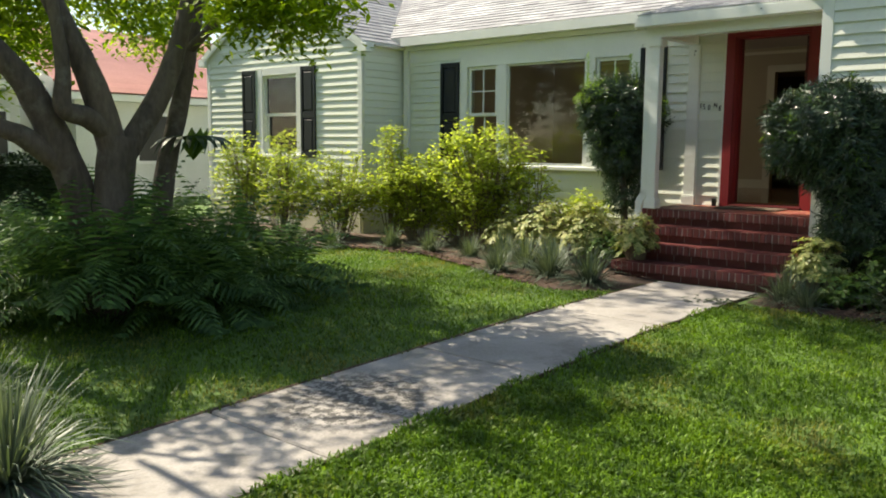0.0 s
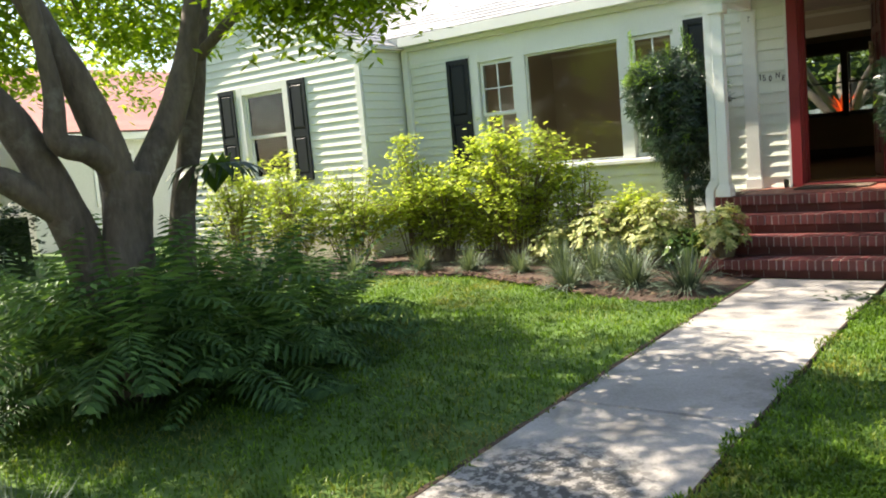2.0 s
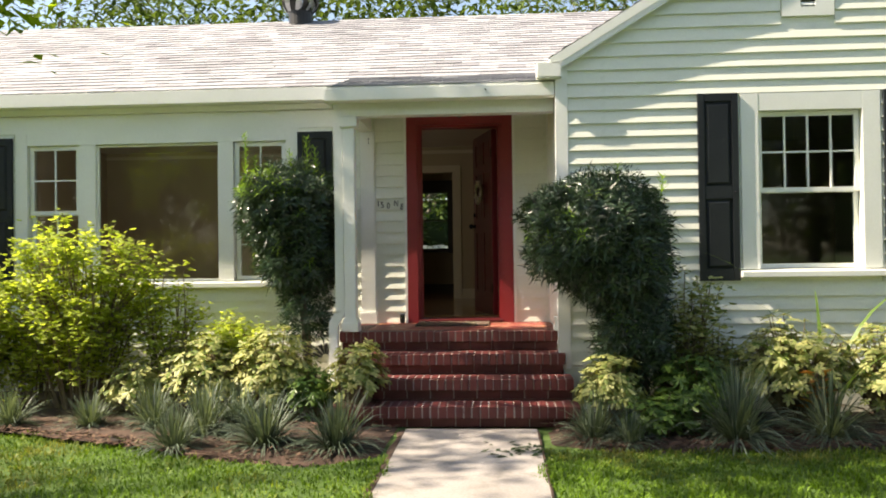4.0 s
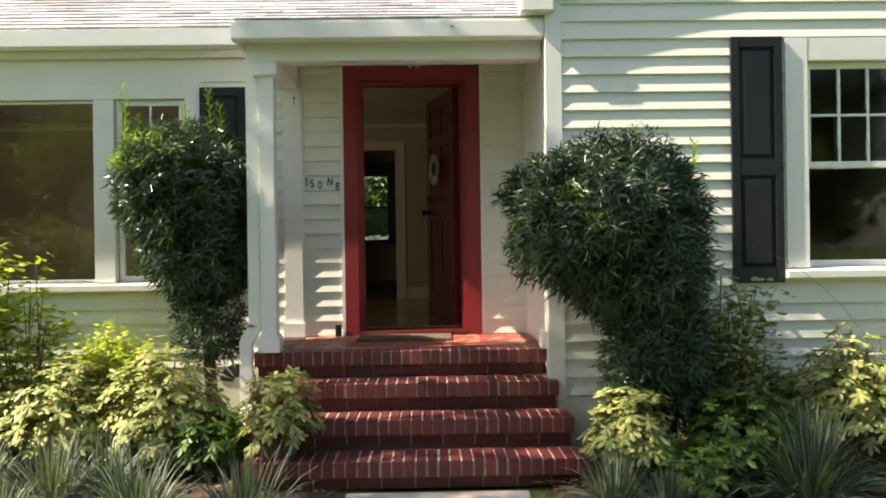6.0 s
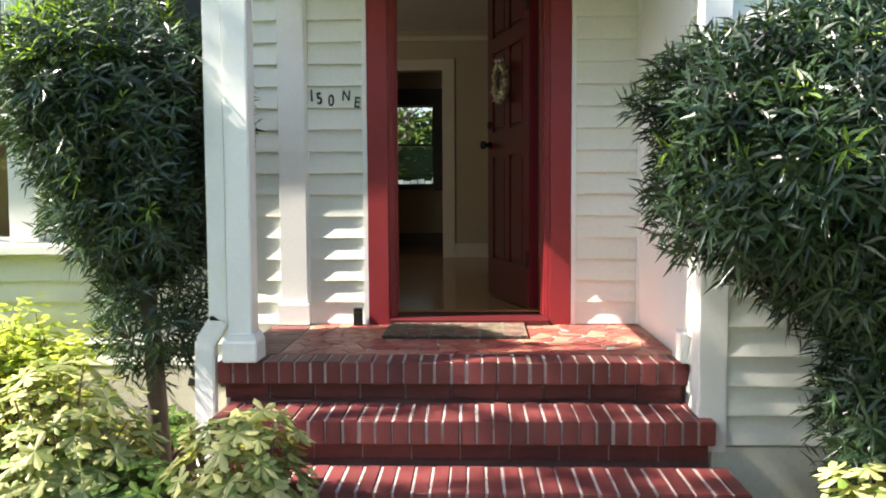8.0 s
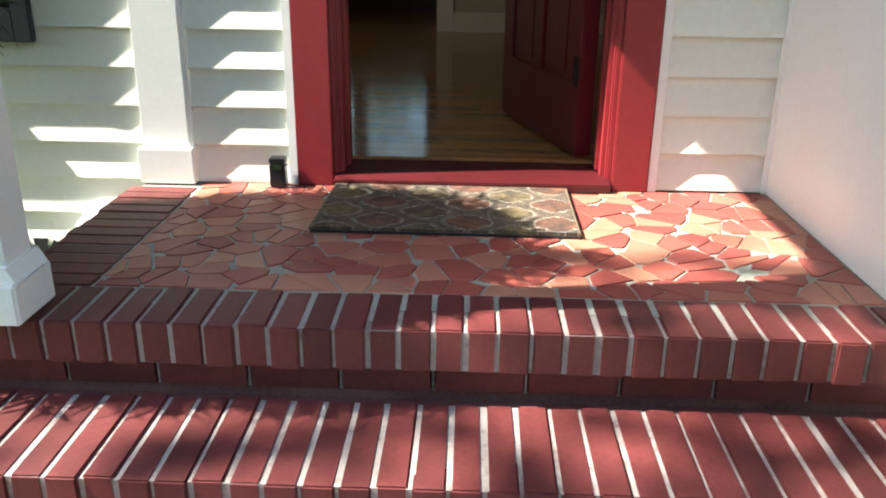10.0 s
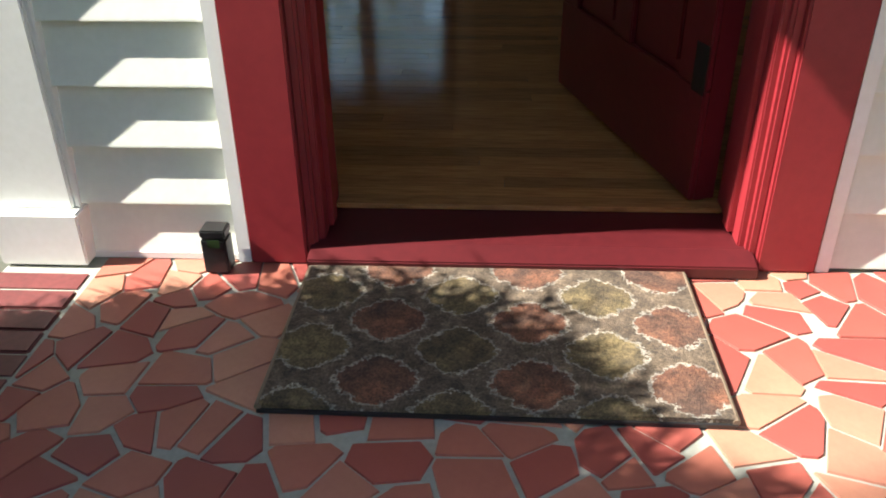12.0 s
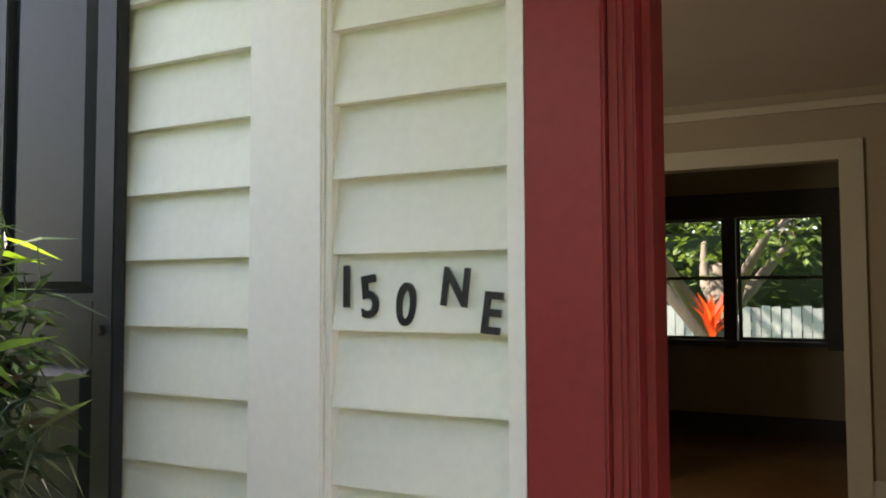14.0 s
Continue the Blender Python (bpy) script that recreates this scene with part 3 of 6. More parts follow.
east_side = wall_with_openings("wall_east_wing_side", 1, EAST_Y + 0.001, FACE, -0.1, 3.2, EAST_X, EAST_X + 0.12, [], PAINT, "pale painted side wall of the porch")
clapboards(east_side, 1, EAST_Y + 0.09, -1.06, 0.486, 2.95, EAST_X, -1)
part("corner_board", Geo().box((EAST_X - 0.026, EAST_Y + 0.002, 0.40), (EAST_X - 0.001, EAST_Y + 0.09, 3.16)), TRIM, east_side, bevel=0.003)
part("flat_panel", Geo().box((EAST_X - 0.018, -1.055, PORCH), (EAST_X - 0.001, 0.012, 2.95)), TRIM, east_side, bevel=0.002)
part("panel_base", Geo().box((EAST_X - 0.050, -1.062, PORCH + 0.002), (EAST_X - 0.019, -0.90, PORCH + 0.13)), TRIM, east_side, bevel=0.005)
part("corner_bead", Geo().box((EAST_X - 0.032, 0.002, PORCH), (EAST_X - 0.018, 0.014, 2.95)), TRIM, east_side)

lwin = (-8.74, -7.78, 1.30, 2.68)
west_wall = wall_with_openings("wall_west_wing_front", 0, -10.45, WEST_X, -0.1, 3.15, WEST_Y, WEST_Y + 0.17, [lwin], PAINT,
                               "pale painted gable wall of the west wing", gable=(-8.3, 4.42))
clapboards(west_wall, 0, -10.37, WEST_X - 0.08, 0.39, 4.35, WEST_Y, -1, [(-8.92, -7.62, 1.2, 2.80)], slope=(-8.3, 4.45, 0.6))
part("foundation", Geo().box((-10.4, WEST_Y - 0.022, -0.1), (WEST_X - 0.03, WEST_Y - 0.002, 0.38)), STUCCO, west_wall, "stained cream stucco foundation")
part("corner_board", Geo().box((WEST_X - 0.08, WEST_Y - 0.028, 0.36), (WEST_X + 0.026, WEST_Y, 3.12)), TRIM, west_wall, bevel=0.003)
part("corner_board", Geo().box((-10.47, WEST_Y - 0.028, 0.36), (-10.37, WEST_Y, 3.12)), TRIM, west_wall, bevel=0.003)
west_side = wall_with_openings("wall_west_wing_side", 1, WEST_Y + 0.172, FACE, -0.1, 3.15, WEST_X - 0.15, WEST_X, [], PAINT, "pale painted side wall of the west wing")
clapboards(west_side, 1, WEST_Y + 0.03, FACE - 0.02, 0.39, 3.1, WEST_X, 1)
part("foundation", Geo().box((WEST_X + 0.002, WEST_Y, -0.1), (WEST_X + 0.014, FACE, 0.38)), STUCCO, west_side)
struct("wall_west_wing_far", Geo().box((-10.45, WEST_Y + 0.172, -0.1), (-10.3, 6.6, 3.15)), PAINT, "pale painted west wall of the house", category="wall")
struct("wall_east_far", Geo().box((5.2, EAST_Y + 0.172, -0.1), (5.35, 6.6, 3.2)), PAINT, "pale painted east wall of the house", category="wall")


# fan-shaped crawl space vents
def fan_vent(x):
    ob = holder("foundation_vent", (x, 0.006, 0.40), "dark sunburst vent in the stucco foundation", "vent", "foundation vents")
    for i in range(7):
        a = math.pi * (i + 0.5) / 7
        g = Geo()
        d, s = (math.cos(a), math.sin(a)), (-math.sin(a), math.cos(a))
        p = [(x + d[0] * r + s[0] * w, 0.36 + d[1] * r + s[1] * w) for r, w in ((0.04, -0.008), (0.15, -0.024), (0.15, 0.024), (0.04, 0.008))]
        g.prism(p, 0.004, 0.0115, 1)
        part("vent_slot", g, DARK, ob)


for x in (-4.7, -3.1, -1.45):
    fan_vent(x)


# ---- roofs ----
def shingled(name, quad, label, thick=0.10, course=0.14, tab=0.30):
    """A roof plane between two level lines (eave, ridge) with lapped courses of shingle tabs."""
    (ex0, ey0, ez), (ex1, ey1, _), (rx1, ry1, rz), (rx0, ry0, _) = quad
    e0, e1, r1, r0 = Vector((ex0, ey0, ez)), Vector((ex1, ey1, ez)), Vector((rx1, ry1, rz)), Vector((rx0, ry0, rz))
    nrm = (e1 - e0).cross(r0 - e0).normalized()
    if nrm.z < 0:
        nrm.negate()
    g = Geo()
    low = -nrm * thick
    g.add([e0, e1, r1, r0, e0 + low, e1 + low, r1 + low, r0 + low], [(0, 1, 2, 3), (7, 6, 5, 4), (4, 5, 1, 0), (5, 6, 2, 1), (6, 7, 3, 2), (7, 4, 0, 3)])
    ob = struct(name, g, TRIM, label, category="roof")
    tabs = Geo()
    height = (r0 - e0).length
    n = int(height / course)
    for i in range(n):
        t0, t1 = i / n, min(1, (i + 1.25) / n)
        a0, a1 = e0.lerp(r0, t0), e1.lerp(r1, t0)
        b0, b1 = e0.lerp(r0, t1), e1.lerp(r1, t1)
        width = (a1 - a0).length
        m = max(1, int(width / tab))
        off = (i % 3) * 0.33
        cut = sorted({0.0, 1.0, *[min(1, max(0, (j + off) / m)) for j in range(m + 1)]})
        for s0, s1 in zip(cut, cut[1:]):
            if s1 - s0 < 1e-3:
                continue
            gap = 0.003 / width
            lift0, lift1 = nrm * rng.uniform(0.011, 0.017), nrm * 0.003
            p = [a0.lerp(a1, s0 + gap) + lift0, a0.lerp(a1, s1 - gap) + lift0, b0.lerp(b1, s1 - gap) + lift1, b0.lerp(b1, s0 + gap) + lift1]
            q = [p[0] - nrm * 0.010, p[1] - nrm * 0.010]
            tabs.add(p + q, [(0, 1, 2, 3), (4, 5, 1, 0)])
    tagged(part("shingle_courses", tabs, SHINGLE, ob, "weathered grey asphalt shingle tabs"), kind="stuff")
    return ob


RIDGE_Y, RIDGE_Z = 3.20, 4.91
shingled("roof_front", [(-8.3, -0.19, 3.215), (3.1, -0.19, 3.215), (3.1, RIDGE_Y, RIDGE_Z), (-8.3, RIDGE_Y, RIDGE_Z)], "grey shingled main roof slope facing the lawn")
shingled("roof_back", [(3.1, 6.7, 3.12), (-8.3, 6.7, 3.12), (-8.3, RIDGE_Y, RIDGE_Z), (3.1, RIDGE_Y, RIDGE_Z)], "grey shingled main roof slope at the back", tab=1.5, course=0.4)
shingled("roof_porch", [(-1.16, -1.22, 2.985), (0.93, -1.22, 2.985), (0.93, 0.10, 3.345), (-1.16, 0.10, 3.345)], "low shingled porch roof", thick=0.03)
for nm, mid, half, ze, y0 in (("east", 3.155, 2.28, 3.17, EAST_Y - 0.09), ("west", -8.3, 2.25, 3.10, WEST_Y - 0.09)):
    top = ze + half * 0.6
    shingled(f"roof_{nm}_wing_inner", [(mid - half, 6.7, ze), (mid - half, y0, ze), (mid, y0, top), (mid, 6.7, top)], f"grey shingled slope of the {nm} wing", thick=0.08)
    shingled(f"roof_{nm}_wing_outer", [(mid + half, y0, ze), (mid + half, 6.7, ze), (mid, 6.7, top), (mid, y0, top)], f"grey shingled slope of the {nm} wing", thick=0.08)
    for s in (-1, 1):
        rake = Geo()
        rake.prism([(mid + s * half, ze - 0.02), (mid + s * half, ze - 0.15), (mid, top - 0.15), (mid, top - 0.02)], y0 + 0.005, y0 + 0.03, 1)
        struct(f"rake_trim_{nm}_{'a' if s < 0 else 'b'}", rake, TRIM, "white rake board under the gable edge", category="trim")
        ret = Geo().box((mid + s * half - 0.11, y0 - 0.01, ze - 0.17), (mid + s * half + 0.11, y0 + 0.16, ze - 0.03))
        struct(f"eave_return_{nm}_{'a' if s < 0 else 'b'}", ret, TRIM, "white boxed eave return at the wing corner", category="trim", bevel=0.01)
struct("eave_fascia", Geo().box((-6.0, -0.205, 3.075), (-1.17, -0.188, 3.205)), TRIM, "white fascia along the main eave", category="trim", bevel=0.003)
struct("eave_soffit", Geo().box((-6.0, -0.188, 3.077), (-1.17, FACE, 3.095)), TRIM, "white soffit under the main eave", category="trim")
struct("porch_fascia", Geo().prism([(-1.235, 2.86), (-1.205, 2.845), (-1.16, 2.845), (-1.16, 2.965), (-1.235, 2.965)], -1.18, 0.925, 0), TRIM, "white moulded fascia of the porch roof", category="trim", bevel=0.003)
struct("porch_fascia_end", Geo().box((-1.18, -1.155, 2.86), (-1.155, -0.01, 2.97)), TRIM, "white fascia at the porch roof end", category="trim", bevel=0.003)
struct("porch_beam", Geo().box((-1.07, -1.075, 2.74), (0.925, -0.93, 2.94)), TRIM, "white painted porch beam", category="beam", bevel=0.005)
struct("porch_side_beam", Geo().box((-1.06, -0.93, 2.76), (-0.93, 0.01, 2.94)), TRIM, "white painted porch side beam", category="beam", bevel=0.005)
struct("porch_ceiling", Geo().box((-1.15, -1.155, 2.945), (0.935, FACE, 2.962)), TRIM, "white boarded porch ceiling", category="ceiling")

# roof ventilator on the ridge
turbine = holder("roof_turbine_vent", (-2.42, 3.1, 4.86), "black ribbed turbine ventilator on the roof ridge", "roof vent")
part("collar", Geo().tube([(-2.42, 3.1, 4.8), (-2.42, 3.1, 5.02)], [0.17, 0.17], 20), BLACK_METAL, turbine)
for i in range(16):
    a = 2 * math.pi * i / 16
    pts, ws = [], []
    for j in range(7):
        h = j / 6
        r = 0.17 + 0.085 * math.sin(math.pi * h)
        b = a + 0.35 * h
        pts.append((-2.42 + r * math.cos(b), 3.1 + r * math.sin(b), 5.0 + 0.30 * h))
        ws.append(0.075)
    part("vane", Geo().strap(pts, ws, (-math.sin(a + 0.6), math.cos(a + 0.6), 0)), BLACK_METAL if i % 2 else METAL, turbine)
part("cap", Geo().tube([(-2.42, 3.1, 5.29), (-2.42, 3.1, 5.33)], [0.17, 0.05], 20), BLACK_METAL, turbine)

# gable louvre of the east wing
louvre = holder("gable_vent", (3.155, EAST_Y - 0.01, 3.52), "louvred vent in a wide pale surround high on the gable", "vent")
part("surround", Geo().box((2.93, EAST_Y - 0.03, 3.50), (3.09, EAST_Y, 4.04)).box((3.22, EAST_Y - 0.03, 3.50), (3.38, EAST_Y, 4.04)).box((3.09, EAST_Y - 0.03, 3.50), (3.22, EAST_Y, 3.58)), TRIM, louvre)
part("backing", Geo().box((3.09, EAST_Y - 0.008, 3.58), (3.22, EAST_Y - 0.002, 4.04)), DARK, louvre)
for i in range(9):
    z = 3.59 + i * 0.05
    part("slat", Geo().prism([(EAST_Y - 0.028, z), (EAST_Y - 0.010, z + 0.028), (EAST_Y - 0.010, z + 0.036), (EAST_Y - 0.030, z + 0.008)], 3.09, 3.22, 0), TRIM, louvre)


# ---- windows ----
def shutter(x0, x1, z0, z1, y, label, group):
    """A board shutter: stiles, three rails, two raised panels, a small latch."""
    ob = holder("shutter", ((x0 + x1) / 2, y, z0), label, "shutter", group)
    s, t = 0.055, 0.030
    zm = z0 + (z1 - z0) * 0.47
    part("stile", Geo().box((x0, y - t, z0), (x0 + s, y, z1)), BLACK, ob, bevel=0.003)
    part("stile", Geo().box((x1 - s, y - t, z0), (x1, y, z1)), BLACK, ob, bevel=0.003)
    for a, b in ((z0, z0 + 0.10), (zm - 0.055, zm + 0.055), (z1 - 0.07, z1)):
        part("rail", Geo().box((x0 + s, y - t + 0.002, a), (x1 - s, y - 0.002, b)), BLACK, ob, bevel=0.002)
    for a, b in ((z0 + 0.10, zm - 0.055), (zm + 0.055, z1 - 0.07)):
        g = Geo()
        q = 0.035
        x2, x3 = x0 + s, x1 - s
        def ring(ins, yy):
            return [(x2 + ins, yy, a + ins), (x3 - ins, yy, a + ins), (x3 - ins, yy, b - ins), (x2 + ins, yy, b - ins)]
        g.add(ring(0, y - 0.010) + ring(0.012, y - 0.010) + ring(q, y - t + 0.004), [(i + 4 * k, (i + 1) % 4 + 4 * k, (i + 1) % 4 + 4 * k + 4, i + 4 * k + 4) for k in range(2) for i in range(4)] + [(8, 9, 10, 11)])
        part("raised_panel", g, BLACK, ob)
    part("holdback", Geo().tube([(x1 - 0.028, y - t - 0.010, zm + 0.0), (x1 - 0.028, y - t + 0.004, zm + 0.0)], [0.009, 0.012], 10), BLACK_METAL, ob)
    return ob


def pane(name, x0, x1, z0, z1, y, parent, material=None):
    ob = part(name, Geo().box((x0, y, z0), (x1, y + 0.004, z1)), material or GLASS, parent)
    ob.visible_shadow = False
    return ob


def sash(win, x0, x1, z0, z1, y, cols, rows, material, rail=0.045, muntin=0.016, bar="muntin"):
    """Stiles, rails, muntins and panes of one sash under a window."""
    g = Geo().box((x0, y, z0), (x0 + rail, y + 0.035, z1)).box((x1 - rail, y, z0), (x1, y + 0.035, z1))
    g.box((x0 + rail, y, z0), (x1 - rail, y + 0.035, z0 + rail)).box((x0 + rail, y, z1 - rail), (x1 - rail, y + 0.035, z1))
    fr = part("sash_frame", g, material, win)
    ax, bx, az, bz = x0 + rail, x1 - rail, z0 + rail, z1 - rail
    for i in range(1, cols):
        x = ax + (bx - ax) * i / cols
        part(bar, Geo().box((x - muntin / 2, y + 0.004, az), (x + muntin / 2, y + 0.03, bz)), material, fr)
    for j in range(1, rows):
        z = az + (bz - az) * j / rows
        part(bar, Geo().box((ax, y + 0.006, z - muntin / 2), (bx, y + 0.028, z + muntin / 2)), material, fr)
    for i in range(cols):
        for j in range(rows):
            pane("pane", ax + (bx - ax) * i / cols, ax + (bx - ax) * (i + 1) / cols, az + (bz - az) * j / rows, az + (bz - az) * (j + 1) / rows, y + 0.016, fr)
    return fr


def casing(win, x0, x1, z0, z1, y, w, sill=0.07, depth=0.03, out=0.06):
    """Flat boards round an opening and a sill that stands out."""
    part("window_casing", Geo().box((x0 - w, y - depth, z0), (x0, y, z1 + w)), TRIM, win, bevel=0.003)
    part("window_casing", Geo().box((x1, y - depth, z0), (x1 + w, y, z1 + w)), TRIM, win, bevel=0.003)
    part("window_casing", Geo().box((x0, y - depth + 0.002, z1), (x1, y, z1 + w)), TRIM, win, bevel=0.003)
    part("window_sill", Geo().prism([(y - depth - out, z0 - sill), (y + 0.06, z0 - sill), (y + 0.06, z0), (y - depth - out, z0 - 0.022)], x0 - w - 0.02, x1 + w + 0.02, 0), TRIM, win, bevel=0.003)


win1 = holder("window_1", (-3.3, 0.02, 1.19), "white picture window between two narrow double-hung sashes", "window", kind="structure")
casing(win1, -4.74, -1.86, 1.19, 2.69, 0.030, 0.14, depth=0.026, out=0.05)
for x0, x1 in ((-4.15, -3.97), (-2.60, -2.44)):
    part("mullion", Geo().box((x0, 0.008, 1.19), (x1, 0.11, 2.69)), TRIM, win1, bevel=0.003)
for x0, x1 in ((-4.74, -4.15), (-2.44, -1.86)):
    sash(win1, x0 + 0.01, x1 - 0.01, 1.93, 2.685, 0.045, 2, 2, TRIM)
    sash(win1, x0 + 0.01, x1 - 0.01, 1.195, 1.965, 0.082, 2, 2, TRIM)
sash(win1, -3.97, -2.60, 1.195, 2.685, 0.05, 1, 1, TRIM, rail=0.022)
shutter(-5.28, -4.90, 1.16, 2.775, 0.010, "tall black panelled shutter beside the picture window", "front shutters")
shutter(-1.73, -1.355, 1.16, 2.775, 0.010, "tall black panelled shutter near the porch", "front shutters")

win2 = holder("window_2", (3.155, EAST_Y, 1.27), "white double-hung window with a gridded upper sash", "window", kind="structure")
casing(win2, rwin[0], rwin[1], rwin[2], rwin[3], EAST_Y - 0.002, 0.155, depth=0.026)
sash(win2, 2.715, 3.595, 1.95, 2.665, EAST_Y + 0.035, 4, 2, TRIM, rail=0.04)
sash(win2, 2.715, 3.595, 1.275, 1.985, EAST_Y + 0.072, 1, 1, TRIM, rail=0.04)
shutter(2.18, 2.53, 1.17, 2.83, EAST_Y - 0.018, "tall black panelled shutter on the east wing", "east wing shutters")
shutter(3.78, 4.13, 1.17, 2.83, EAST_Y - 0.018, "tall black panelled shutter on the east wing", "east wing shutters")

win3 = holder("window_3", (-8.26, WEST_Y, 1.30), "white double-hung window with blinds in the west wing", "window", kind="structure")
casing(win3, lwin[0], lwin[1], lwin[2], lwin[3], WEST_Y - 0.002, 0.13, depth=0.026)
sash(win3, -8.735, -7.785, 1.97, 2.675, WEST_Y + 0.035, 1, 1, TRIM)
sash(win3, -8.735, -7.785, 1.305, 2.005, WEST_Y + 0.072, 1, 1, TRIM)
blind = holder("window_blind", (-8.26, WEST_Y + 0.145, 1.35), "white horizontal slat blind half closed behind the window", "blind")
for i in range(26):
    z = 1.36 + i * 0.046
    part("slat", Geo().prism([(WEST_Y + 0.118, z), (WEST_Y + 0.160, z + 0.040), (WEST_Y + 0.160, z + 0.043), (WEST_Y + 0.118, z + 0.003)], -8.66, -7.86, 0), BLIND, blind)
part("head_rail", Geo().box((-8.67, WEST_Y + 0.12, 2.56), (-7.85, WEST_Y + 0.17, 2.62)), BLIND, blind)
shutter(-9.32, -8.94, 1.24, 2.79, WEST_Y - 0.018, "tall black panelled shutter on the west wing", "west wing shutters")
shutter(-7.64, -7.26, 1.24, 2.79, WEST_Y - 0.018, "tall black panelled shutter on the west wing", "west wing shutters")


# ---- porch and steps ----
def porch_floor():
    ob = struct("porch_slab", Geo().box((-1.06, -0.93, 0.0), (EAST_X, FACE, PORCH - 0.0035)), MORTAR, "raised porch slab with pale mortar", category="floor")
    part("side_wall", Geo().box((-1.075, -0.98, 0.0), (-1.061, 0.01, PORCH - 0.09)), STUCCO, ob, "cream stucco porch side")
    return ob


porch = porch_floor()
steps = holder("brick_steps", (0, -1.5, 0), "dark red painted brick steps with pale mortar joints", "steps")
TREADS = [(-1.10, EAST_X - 0.006, -1.035, PORCH), (-1.05, 0.985, -1.315, 0.54), (-1.03, 1.03, -1.62, 0.36), (-1.0, 1.06, -1.93, 0.18)]
# core mortar is coloured dark to paint in the shade under the treads
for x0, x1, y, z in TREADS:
    part("core", Geo().box((x0 + 0.02, y + 0.066, 0.0), (x1 - 0.012, y + (0.10 if z == PORCH else 0.36), z - 0.020)), DARK_MORTAR, steps, "mortar bed coloured dark for recess shade")
heads = {}
PITCH = 0.0665
for i, (x0, x1, y, z) in enumerate(TREADS):
    depth = 0.185 if i == 0 else 0.30
    for w in (0.0590, 0.0605, 0.0618):
        g = Geo().box((-w / 2, 0, -0.098), (w / 2, depth, 0))
        heads[i, w] = mesh("brick", g, bevel=0.004)
        heads[i, w].materials.append(BRICK)
    joints = Geo().box((x0 + 0.004, y + 0.006, z - 0.094), (x1 - 0.004, y + depth - 0.004, z - 0.0045))
    part("joint", joints, STEP_MORTAR, steps)
    n = int((x1 - x0) / PITCH)
    for k in range(n):
        x = x0 + (k + 0.5) * (x1 - x0) / n
        b = piece("brick", heads[i, rng.choice((0.0590, 0.0605, 0.0618))], (x, y + rng.uniform(-0.004, 0.004), z + rng.uniform(-0.002, 0.002)), steps)
        b.location = Vector(b.location) - Vector(steps.location)
        b.rotation_euler = (rng.uniform(-0.002, 0.002), rng.uniform(-0.005, 0.005), rng.uniform(-0.008, 0.008))
    g = Geo().box((0, 0, -0.004), (0.197, 0.06, 0.070))
    low = mesh("brick", g, bevel=0.004)
    low.materials.append(BRICK)
    part("joint", Geo().box((x0 + 0.024, y + 0.056, z - 0.172), (x1 - 0.02, y + 0.10, z - 0.10)), STEP_MORTAR, steps)
    m = round((x1 - x0 - 0.03) / 0.205)
    run = (x1 - x0 - 0.035) / m
    for k in range(m):
        b = piece("brick", low, (x0 + 0.02 + k * run - steps.location.x, y + 0.052 - steps.location.y, z - 0.098 - 0.072 - steps.location.z), steps)
g = Geo().box((0, -0.0315, -0.09), (0.215, 0.0315, 0))
edge_brick = mesh("brick", g, bevel=0.004)
edge_brick.materials.append(BRICK)
for k in range(12):
    piece("brick", edge_brick, (-1.085 + rng.uniform(-0.004, 0.004), -0.815 + k * PITCH, PORCH + rng.uniform(-0.001, 0.002)), porch)


# broken tile paving: cells cut from scattered seeds, shrunk to leave joints
def clip(poly, point, normal):
    out = []
    for i, a in enumerate(poly):
        b = poly[(i + 1) % len(poly)]
        da, db = (a - point).dot(normal), (b - point).dot(normal)
        if da <= 0:
            out.append(a)
        if da * db < 0:
            out.append(a + (b - a) * (da / (da - db)))
    return out


